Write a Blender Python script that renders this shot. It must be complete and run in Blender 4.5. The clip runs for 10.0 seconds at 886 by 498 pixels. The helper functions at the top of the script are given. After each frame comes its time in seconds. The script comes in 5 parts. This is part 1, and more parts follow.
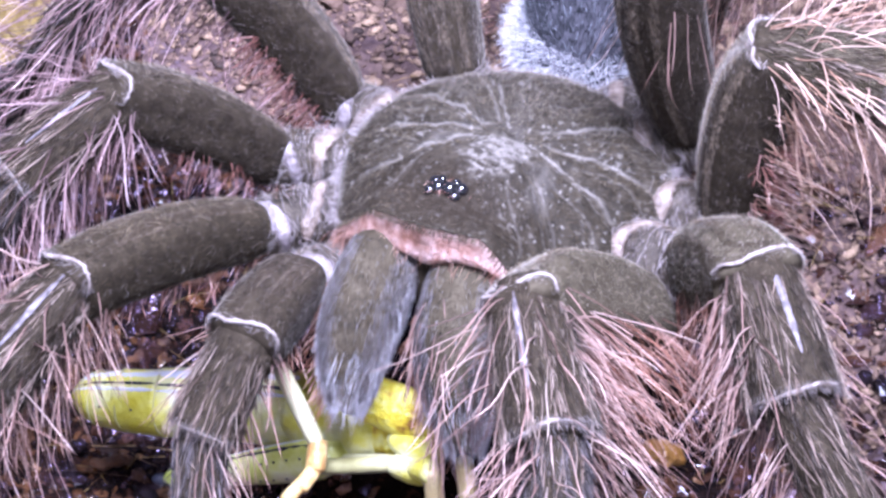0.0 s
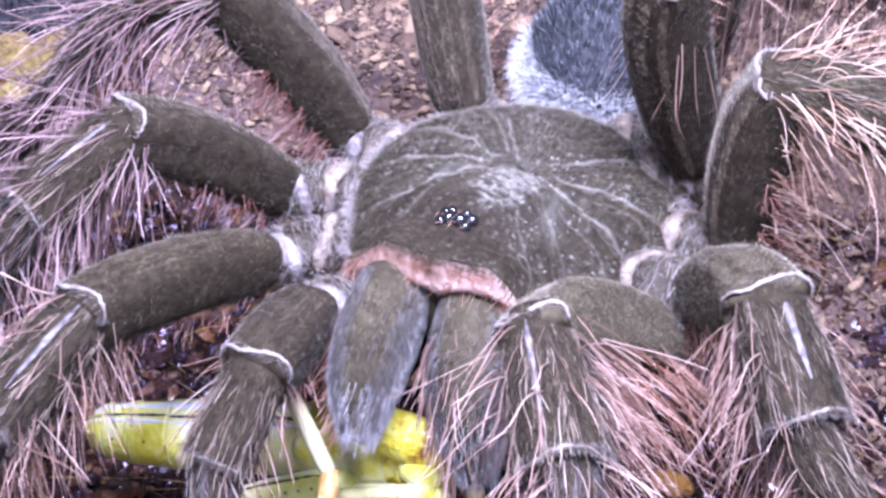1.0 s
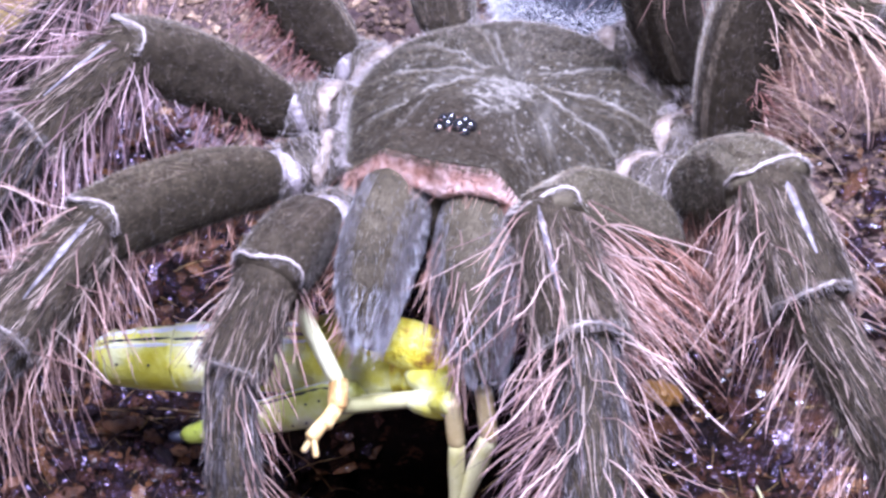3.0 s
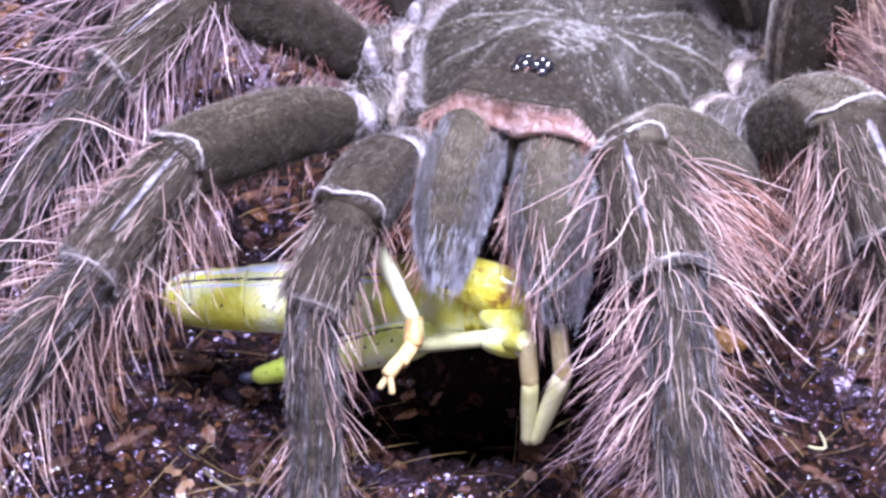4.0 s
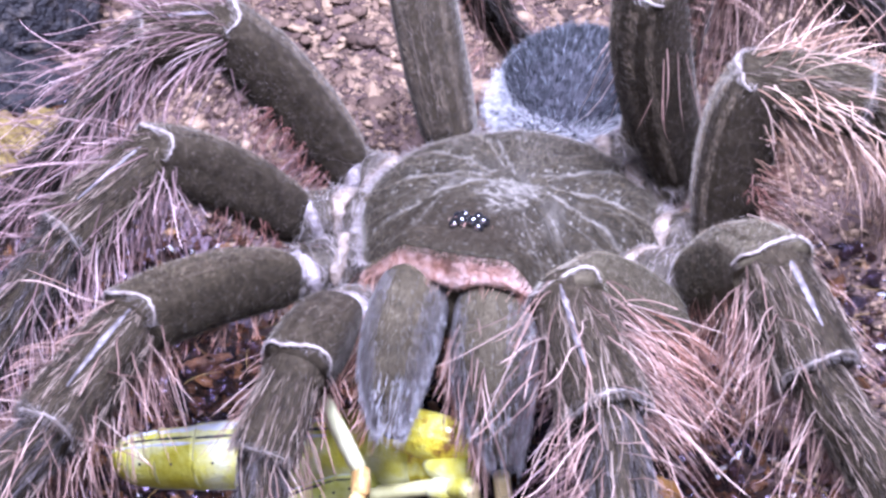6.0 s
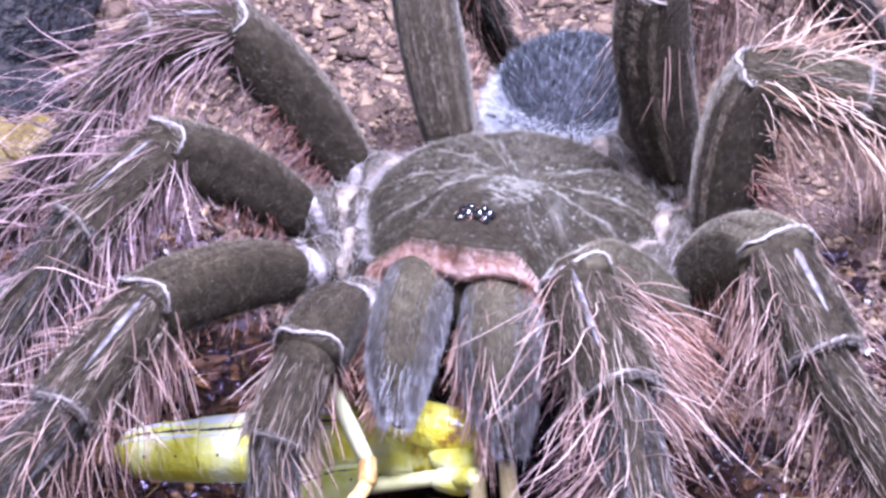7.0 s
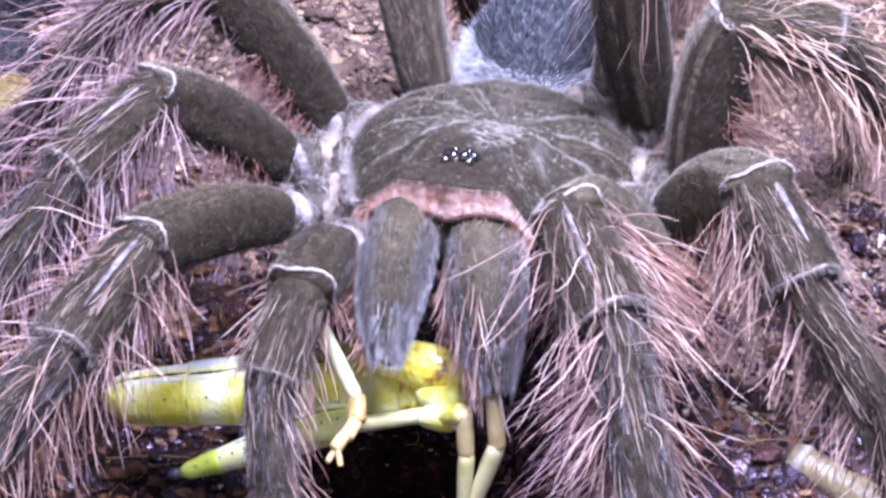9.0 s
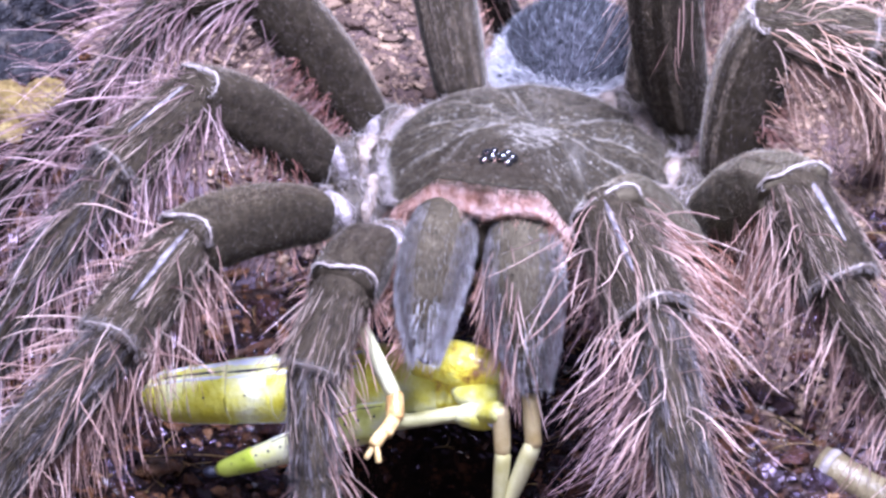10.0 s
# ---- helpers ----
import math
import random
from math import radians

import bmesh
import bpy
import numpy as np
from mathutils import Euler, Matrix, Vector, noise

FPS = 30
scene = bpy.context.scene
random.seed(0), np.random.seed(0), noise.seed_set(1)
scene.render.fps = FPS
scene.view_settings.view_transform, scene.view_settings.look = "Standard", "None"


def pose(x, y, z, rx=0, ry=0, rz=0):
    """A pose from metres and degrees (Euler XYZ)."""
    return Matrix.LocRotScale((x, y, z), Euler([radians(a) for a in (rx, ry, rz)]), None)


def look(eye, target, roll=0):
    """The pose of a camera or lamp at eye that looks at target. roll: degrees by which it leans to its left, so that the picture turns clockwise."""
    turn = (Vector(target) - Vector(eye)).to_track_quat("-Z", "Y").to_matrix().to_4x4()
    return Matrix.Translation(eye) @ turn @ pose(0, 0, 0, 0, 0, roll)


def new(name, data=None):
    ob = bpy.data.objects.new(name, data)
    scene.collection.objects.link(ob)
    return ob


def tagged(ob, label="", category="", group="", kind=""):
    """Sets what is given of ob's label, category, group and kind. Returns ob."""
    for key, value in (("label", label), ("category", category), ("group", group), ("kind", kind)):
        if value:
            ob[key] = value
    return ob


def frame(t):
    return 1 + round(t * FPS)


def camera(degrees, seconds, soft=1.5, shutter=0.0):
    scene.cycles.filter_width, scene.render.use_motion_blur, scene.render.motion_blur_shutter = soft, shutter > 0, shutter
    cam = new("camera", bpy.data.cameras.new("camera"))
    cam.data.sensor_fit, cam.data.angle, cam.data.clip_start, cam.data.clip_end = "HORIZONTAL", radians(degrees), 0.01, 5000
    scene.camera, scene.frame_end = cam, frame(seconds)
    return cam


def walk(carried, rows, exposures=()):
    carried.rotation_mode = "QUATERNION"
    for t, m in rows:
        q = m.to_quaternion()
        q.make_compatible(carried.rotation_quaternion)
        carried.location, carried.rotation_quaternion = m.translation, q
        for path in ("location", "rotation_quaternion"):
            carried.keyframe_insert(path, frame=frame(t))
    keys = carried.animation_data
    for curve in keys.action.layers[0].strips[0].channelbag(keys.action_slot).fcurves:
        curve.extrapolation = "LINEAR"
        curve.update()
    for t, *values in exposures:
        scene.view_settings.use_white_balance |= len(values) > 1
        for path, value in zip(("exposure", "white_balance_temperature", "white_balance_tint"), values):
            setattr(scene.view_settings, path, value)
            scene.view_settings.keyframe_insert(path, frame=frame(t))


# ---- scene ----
cam = camera(25.25, 10.0, soft=2.95)
PATH = (
    (0.0, pose(0.00654, -0.13666, 0.17697, 44.559, -3.321, 5.500)),
    (0.5, pose(0.00599, -0.13727, 0.17741, 44.857, -3.320, 5.446)),
    (1.0, pose(0.00552, -0.13892, 0.17734, 45.812, -3.215, 5.322)),
    (1.5, pose(0.00398, -0.14118, 0.17646, 46.500, -2.637, 4.338)),
    (2.0, pose(0.00277, -0.14375, 0.17559, 46.614, -2.125, 3.213)),
    (2.2, pose(0.00287, -0.14458, 0.17536, 46.439, -2.078, 2.819)),
    (3.3, pose(-0.00407, -0.15072, 0.17143, 46.065, -3.463, 2.014)),
    (3.5, pose(-0.00546, -0.15199, 0.17107, 45.933, -3.419, 2.231)),
    (4.0, pose(-0.00803, -0.15313, 0.17048, 45.517, -3.332, 2.532)),
    (4.5, pose(-0.00852, -0.15365, 0.17060, 46.220, -2.986, 2.858)),
    (5.0, pose(-0.00878, -0.15555, 0.17108, 48.086, -2.750, 2.991)),
    (5.5, pose(-0.00855, -0.15845, 0.17201, 49.862, -3.997, 1.136)),
    (5.7, pose(-0.00869, -0.15971, 0.17213, 50.533, -3.782, 0.544)),
    (7.0, pose(-0.01544, -0.16783, 0.16874, 52.911, -4.746, -1.099)),
    (7.5, pose(-0.01740, -0.16984, 0.16817, 52.940, -5.062, -1.564)),
    (8.0, pose(-0.01797, -0.17147, 0.16802, 52.940, -4.920, -2.353)),
    (8.5, pose(-0.02020, -0.17277, 0.16699, 52.958, -5.480, -2.968)),
    (9.0, pose(-0.02214, -0.17508, 0.16642, 52.992, -5.702, -3.156)),
    (9.5, pose(-0.02421, -0.17666, 0.16594, 53.197, -5.836, -3.255)),
    (10.0, pose(-0.02632, -0.17858, 0.16550, 53.667, -5.971, -2.930)),
)
walk(cam, PATH)

# ---- world and light ----
world = bpy.data.worlds.new("room")
scene.world = world
world.use_nodes = True
world.node_tree.nodes["Background"].inputs["Color"].default_value = (0.86, 0.86, 1.0, 1)
world.node_tree.nodes["Background"].inputs["Strength"].default_value = 0.012


def area_lamp(name, eye, target, sx, sy, watts, colour):
    data = bpy.data.lights.new(name, "AREA")
    data.shape, data.size, data.size_y, data.energy, data.color = "RECTANGLE", sx, sy, watts, colour
    ob = new(name, data)
    ob.matrix_world = look(eye, target)
    return ob


area_lamp("tank_lamp", (0.01, -0.07, 0.42), (0.0, 0.0, 0.03), 0.19, 0.13, 10.9, (0.86, 0.89, 1.35))
# Unseen fill from the front left, added to lift the jaws and locust.
area_lamp("fill_lamp", (-0.10, -0.33, 0.27), (0.0, -0.01, 0.03), 0.18, 0.10, 0.5, (0.86, 0.89, 1.35))
scene.view_settings.exposure = 0.0

# ---- materials ----
MM = 0.001


def nodes_of(name):
    mat = bpy.data.materials.new(name)
    mat.use_nodes = True
    tree = mat.node_tree
    return mat, tree, tree.nodes["Principled BSDF"]


def ramp(tree, stops, fac):
    node = tree.nodes.new("ShaderNodeValToRGB")
    while len(node.color_ramp.elements) < len(stops):
        node.color_ramp.elements.new(0.5)
    for e, (p, c) in zip(node.color_ramp.elements, stops):
        e.position, e.color = p, (*c, 1)
    tree.links.new(fac, node.inputs["Fac"])
    return node.outputs["Color"]


def noise_tex(tree, scale, detail=4, rough=0.6, stretch=None):
    coords = tree.nodes.new("ShaderNodeTexCoord")
    node = tree.nodes.new("ShaderNodeTexNoise")
    node.inputs["Scale"].default_value = scale
    node.inputs["Detail"].default_value = detail
    node.inputs["Roughness"].default_value = rough
    src = coords.outputs["Object"]
    if stretch:
        m = tree.nodes.new("ShaderNodeMapping")
        m.inputs["Scale"].default_value = stretch
        tree.links.new(src, m.inputs["Vector"])
        src = m.outputs["Vector"]
    tree.links.new(src, node.inputs["Vector"])
    return node.outputs["Fac"]


def mixed(tree, fac, a, b, blend="MIX"):
    node = tree.nodes.new("ShaderNodeMix")
    node.data_type, node.blend_type = "RGBA", blend
    for k, v in ((0, fac), (6, a), (7, b)):
        if isinstance(v, (int, float)):
            node.inputs[k].default_value = v
        elif isinstance(v, tuple):
            node.inputs[k].default_value = (*v, 1)
        else:
            tree.links.new(v, node.inputs[k])
    return node.outputs[2]


def bump(tree, bsdf, height, strength, dist):
    node = tree.nodes.new("ShaderNodeBump")
    node.inputs["Strength"].default_value, node.inputs["Distance"].default_value = strength, dist
    tree.links.new(height, node.inputs["Height"])
    tree.links.new(node.outputs["Normal"], bsdf.inputs["Normal"])


def surface(name, stops, scale, rough=0.6, detail=5, bumps=(0.4, 0.0003), fine=None, metal=0.0, sheen=0.0, coat=0.0, spec=0.5):
    """Colour from noise at one scale, relief at a finer one."""
    mat, tree, bsdf = nodes_of(name)
    fac = noise_tex(tree, scale, detail)
    tree.links.new(ramp(tree, stops, fac), bsdf.inputs["Base Color"])
    bsdf.inputs["Roughness"].default_value = rough
    bsdf.inputs["Specular IOR Level"].default_value = spec
    bsdf.inputs["Sheen Weight"].default_value = sheen
    bsdf.inputs["Sheen Roughness"].default_value = 0.4
    bsdf.inputs["Coat Weight"].default_value = coat
    bsdf.inputs["Coat Roughness"].default_value = 0.08
    bump(tree, bsdf, noise_tex(tree, fine or scale * 6, 3), *bumps)
    return mat


def hair_mat(name, stops, rough=0.6, spec=0.12, root=0.4, tip=1.2, patch=0.0, sheen=0.0):
    """Each strand takes its own tone, and pales from its root to its tip; low root values also paint in the shade deep
    in the coat.
    """
    mat, tree, bsdf = nodes_of(name)
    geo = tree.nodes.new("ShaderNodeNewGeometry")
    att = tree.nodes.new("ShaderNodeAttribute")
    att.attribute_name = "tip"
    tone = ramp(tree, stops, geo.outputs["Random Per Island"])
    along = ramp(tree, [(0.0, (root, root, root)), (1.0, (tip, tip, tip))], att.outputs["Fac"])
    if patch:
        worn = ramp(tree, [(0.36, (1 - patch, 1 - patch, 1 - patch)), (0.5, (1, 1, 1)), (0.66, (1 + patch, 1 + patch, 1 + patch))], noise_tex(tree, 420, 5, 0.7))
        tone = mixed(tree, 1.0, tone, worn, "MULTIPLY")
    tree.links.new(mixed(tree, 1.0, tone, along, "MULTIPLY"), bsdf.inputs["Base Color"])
    bsdf.inputs["Sheen Weight"].default_value = sheen
    bsdf.inputs["Sheen Roughness"].default_value = 0.32
    bsdf.inputs["Sheen Tint"].default_value = (1.0, 0.92, 0.82, 1)
    bsdf.inputs["Roughness"].default_value = rough
    bsdf.inputs["Specular IOR Level"].default_value = spec
    return mat


M_SKIN = surface("velvet_brown", [(0.3, (0.016, 0.012, 0.008)), (0.55, (0.032, 0.025, 0.016)), (0.8, (0.058, 0.046, 0.031))], 900, 0.85, fine=6000, bumps=(0.5, 0.0001), spec=0.1)
# The velvets' near-black roots put the shade between hairs into their colour.
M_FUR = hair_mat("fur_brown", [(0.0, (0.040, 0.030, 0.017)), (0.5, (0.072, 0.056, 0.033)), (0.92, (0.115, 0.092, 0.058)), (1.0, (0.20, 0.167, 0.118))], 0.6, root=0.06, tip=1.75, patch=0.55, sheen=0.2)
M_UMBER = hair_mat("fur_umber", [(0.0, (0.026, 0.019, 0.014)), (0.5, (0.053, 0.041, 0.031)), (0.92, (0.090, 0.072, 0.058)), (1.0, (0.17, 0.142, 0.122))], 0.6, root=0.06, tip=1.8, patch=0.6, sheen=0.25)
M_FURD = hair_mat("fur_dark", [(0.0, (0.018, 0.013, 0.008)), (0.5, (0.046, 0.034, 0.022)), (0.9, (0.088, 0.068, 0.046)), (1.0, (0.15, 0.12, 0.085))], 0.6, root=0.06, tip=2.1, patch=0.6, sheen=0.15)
# Paler than the other leg fur, for three of the right limbs.
M_PALEFUR = hair_mat("fur_paler", [(0.0, (0.090, 0.075, 0.045)), (0.5, (0.135, 0.115, 0.073)), (1.0, (0.20, 0.175, 0.12))], 0.6, root=0.14, tip=1.9, patch=0.45, sheen=0.3)
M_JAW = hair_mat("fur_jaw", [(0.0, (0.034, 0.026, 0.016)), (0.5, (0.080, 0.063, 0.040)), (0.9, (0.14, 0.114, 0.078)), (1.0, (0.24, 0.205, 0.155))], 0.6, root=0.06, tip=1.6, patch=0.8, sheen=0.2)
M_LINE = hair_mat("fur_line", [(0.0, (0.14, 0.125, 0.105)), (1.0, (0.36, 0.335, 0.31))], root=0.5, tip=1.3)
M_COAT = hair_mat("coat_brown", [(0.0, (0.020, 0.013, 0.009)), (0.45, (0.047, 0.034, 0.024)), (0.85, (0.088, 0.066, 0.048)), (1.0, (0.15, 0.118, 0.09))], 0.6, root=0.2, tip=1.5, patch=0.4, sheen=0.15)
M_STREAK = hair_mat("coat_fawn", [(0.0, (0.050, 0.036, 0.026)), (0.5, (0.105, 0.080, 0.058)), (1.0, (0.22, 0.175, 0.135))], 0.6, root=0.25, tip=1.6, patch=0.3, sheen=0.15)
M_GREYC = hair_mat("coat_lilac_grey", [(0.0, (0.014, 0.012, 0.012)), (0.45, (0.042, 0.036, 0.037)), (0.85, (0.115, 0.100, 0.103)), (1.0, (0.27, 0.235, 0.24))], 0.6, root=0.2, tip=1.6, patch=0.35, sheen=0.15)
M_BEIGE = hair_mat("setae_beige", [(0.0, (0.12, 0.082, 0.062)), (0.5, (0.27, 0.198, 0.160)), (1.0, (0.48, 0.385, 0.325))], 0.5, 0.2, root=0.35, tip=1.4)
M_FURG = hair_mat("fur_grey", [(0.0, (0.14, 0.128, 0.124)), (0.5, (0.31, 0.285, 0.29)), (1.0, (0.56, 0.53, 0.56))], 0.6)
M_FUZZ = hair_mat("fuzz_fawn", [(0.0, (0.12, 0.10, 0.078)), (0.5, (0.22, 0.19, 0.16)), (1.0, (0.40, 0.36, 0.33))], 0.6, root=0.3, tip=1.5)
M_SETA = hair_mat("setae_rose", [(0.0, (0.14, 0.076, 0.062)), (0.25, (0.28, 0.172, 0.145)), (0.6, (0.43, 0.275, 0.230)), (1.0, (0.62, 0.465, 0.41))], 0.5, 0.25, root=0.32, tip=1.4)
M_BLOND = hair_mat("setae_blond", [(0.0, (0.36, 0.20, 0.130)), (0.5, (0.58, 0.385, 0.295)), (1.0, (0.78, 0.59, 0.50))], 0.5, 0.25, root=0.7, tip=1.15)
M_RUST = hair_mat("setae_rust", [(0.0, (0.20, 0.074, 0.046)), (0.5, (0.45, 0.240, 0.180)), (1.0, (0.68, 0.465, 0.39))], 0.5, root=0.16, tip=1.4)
M_MEMB = surface("white_membrane", [(0.32, (0.085, 0.070, 0.070)), (0.5, (0.17, 0.145, 0.152)), (0.68, (0.34, 0.315, 0.345))], 700, 0.4, fine=2200, bumps=(0.8, 0.0003))
M_LOBE = surface("beige_membrane", [(0.32, (0.070, 0.050, 0.038)), (0.5, (0.15, 0.115, 0.092)), (0.70, (0.29, 0.24, 0.21))], 700, 0.45, fine=2200, bumps=(0.8, 0.0003))
M_PALE = surface("pale_membrane", [(0.3, (0.12, 0.096, 0.084)), (0.55, (0.24, 0.207, 0.19)), (0.75, (0.42, 0.38, 0.37))], 900, 0.5, fine=3000, bumps=(0.5, 0.0001))
M_FRINGE = hair_mat("fringe_pale", [(0.0, (0.20, 0.165, 0.15)), (0.5, (0.34, 0.295, 0.285)), (1.0, (0.54, 0.49, 0.49))])
M_STRIPE = surface("bald_skin", [(0.32, (0.05, 0.042, 0.045)), (0.5, (0.13, 0.115, 0.126)), (0.68, (0.25, 0.225, 0.245))], 700, 0.4, fine=2500, bumps=(0.6, 0.0002), spec=0.2)
# Paler than velvet_brown, under the paler femurs and the jaws.
M_ASH = surface("paler_skin", [(0.3, (0.030, 0.024, 0.015)), (0.55, (0.058, 0.048, 0.031)), (0.8, (0.098, 0.082, 0.057))], 700, 0.8, fine=5000, bumps=(0.6, 0.0001), spec=0.1)
M_LILAC = hair_mat("setae_lilac", [(0.0, (0.11, 0.064, 0.066)), (0.4, (0.25, 0.152, 0.152)), (0.8, (0.45, 0.300, 0.302)), (1.0, (0.66, 0.50, 0.50))], 0.5, 0.25, root=0.3, tip=1.4)
M_COXA = surface("coxa_brown", [(0.34, (0.020, 0.015, 0.010)), (0.5, (0.050, 0.039, 0.028)), (0.72, (0.115, 0.094, 0.074))], 500, 0.7, fine=2600, bumps=(0.8, 0.0003))
M_RED = hair_mat("setae_red", [(0.0, (0.13, 0.046, 0.036)), (0.6, (0.27, 0.125, 0.10)), (1.0, (0.44, 0.27, 0.235))], 0.5, root=0.6, tip=1.2)
M_CLYP = surface("clypeus_rose", [(0.34, (0.20, 0.095, 0.065)), (0.47, (0.36, 0.205, 0.165)), (0.66, (0.52, 0.37, 0.34))], 620, 0.30, fine=1500, bumps=(0.7, 0.0004), coat=0.6)
M_ABD = surface("abdomen_dark", [(0.3, (0.030, 0.029, 0.034)), (0.7, (0.060, 0.060, 0.072))], 500, 0.8, spec=0.1)
M_FURA = hair_mat("fur_slate", [(0.0, (0.007, 0.008, 0.010)), (0.6, (0.022, 0.024, 0.029)), (0.90, (0.085, 0.090, 0.105)), (1.0, (0.30, 0.32, 0.37))], root=0.2, tip=1.7)
M_FURS = hair_mat("fur_smoke", [(0.0, (0.06, 0.065, 0.075)), (0.7, (0.16, 0.17, 0.195)), (1.0, (0.36, 0.38, 0.43))], root=0.4, tip=1.4)
M_FURW = hair_mat("fur_white", [(0.0, (0.52, 0.52, 0.56)), (1.0, (0.86, 0.86, 0.90))], root=0.7, tip=1.15)
M_EYE = surface("eye_black", [(0.0, (0.008, 0.008, 0.010)), (1.0, (0.012, 0.012, 0.014))], 100, 0.04, bumps=(0.0, 0.0001), coat=1.0)
M_FANG = surface("fang_dark", [(0.3, (0.02, 0.012, 0.01)), (0.8, (0.07, 0.03, 0.02))], 300, 0.2, coat=0.4)


def carapace_mat():
    mat, tree, bsdf = nodes_of("carapace_velvet")
    att = tree.nodes.new("ShaderNodeAttribute")
    att.attribute_name = "pale"
    base = ramp(tree, [(0.3, (0.011, 0.009, 0.006)), (0.5, (0.026, 0.021, 0.014)), (0.72, (0.055, 0.046, 0.033))], noise_tex(tree, 700, 6))
    dust = ramp(tree, [(0.61, (0, 0, 0)), (0.72, (1, 1, 1))], noise_tex(tree, 1700, 3))
    base = mixed(tree, dust, base, (0.24, 0.225, 0.20))
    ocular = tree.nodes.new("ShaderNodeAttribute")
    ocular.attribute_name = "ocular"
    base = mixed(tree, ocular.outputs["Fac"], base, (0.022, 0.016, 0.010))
    tree.links.new(mixed(tree, att.outputs["Fac"], base, (0.24, 0.22, 0.195)), bsdf.inputs["Base Color"])
    bsdf.inputs["Roughness"].default_value = 0.7
    bsdf.inputs["Specular IOR Level"].default_value = 0.15
    bump(tree, bsdf, noise_tex(tree, 4500, 3), 0.6, 0.0002)
    return mat


M_CAR = carapace_mat()

# ---- mesh helpers ----
RNG = np.random.default_rng(7)


def mesh_from(name, verts, faces, smooth=True):
    """verts in millimetres; faces: list of index arrays, each of one polygon size."""
    me = bpy.data.meshes.new(name)
    v = np.asarray(verts, float) * MM
    me.vertices.add(len(v))
    me.vertices.foreach_set("co", v.ravel())
    loops = np.concatenate([np.asarray(f, int).ravel() for f in faces])
    sizes = np.concatenate([np.full(len(f), np.asarray(f).shape[1]) for f in faces])
    me.loops.add(len(loops))
    me.loops.foreach_set("vertex_index", loops)
    me.polygons.add(len(sizes))
    me.polygons.foreach_set("loop_start", np.concatenate([[0], np.cumsum(sizes)[:-1]]))
    me.polygons.foreach_set("use_smooth", np.full(len(sizes), smooth))
    me.update(calc_edges=True)
    return me


def part(name, geo, mat, parent=None, label="", kind="", smooth=True):
    """Links (verts, faces) as one mesh; the shapes are given in the world's millimetres."""
    me = geo if isinstance(geo, bpy.types.Mesh) else mesh_from(name, geo[0], geo[1], smooth=smooth)
    if isinstance(geo, tuple) and len(geo) == 4:
        me.normals_split_custom_set_from_vertices(geo[3])
    if isinstance(geo, tuple) and len(geo) > 2:
        me.attributes.new("tip", "FLOAT", "POINT").data.foreach_set("value", geo[2])
    me.materials.clear()
    me.materials.append(mat)
    ob = new(name, me)
    if parent is not None:
        ob.parent = parent
        ob.matrix_parent_inverse = Matrix.Translation(-parent.location) if parent.type == "EMPTY" else Matrix.Identity(4)
    return tagged(ob, label=label, kind=kind)


def joined(*geos):
    verts, quads, tris, n = [], [], [], 0
    tips = [g[2] for g in geos if len(g) == 3]
    for v, fs, *_ in geos:
        verts.append(np.asarray(v, float))
        for f in fs:
            f = np.asarray(f, int)
            (quads if f.shape[1] == 4 else tris).append(f + n)
        n += len(v)
    out = np.concatenate(verts), [np.concatenate(x) for x in (quads, tris) if x]
    return (*out, np.concatenate(tips)) if len(tips) == len(geos) else out


def unit(v):
    v = np.asarray(v, float)
    return v / (np.linalg.norm(v, axis=-1, keepdims=True) + 1e-12)


def grid_faces(nu, nv, closed=True):
    i, j = np.meshgrid(np.arange(nu - 1), np.arange(nv if closed else nv - 1), indexing="ij")
    k = (j + 1) % nv
    return np.stack([i * nv + j, i * nv + k, (i + 1) * nv + k, (i + 1) * nv + j], -1).reshape(-1, 4)


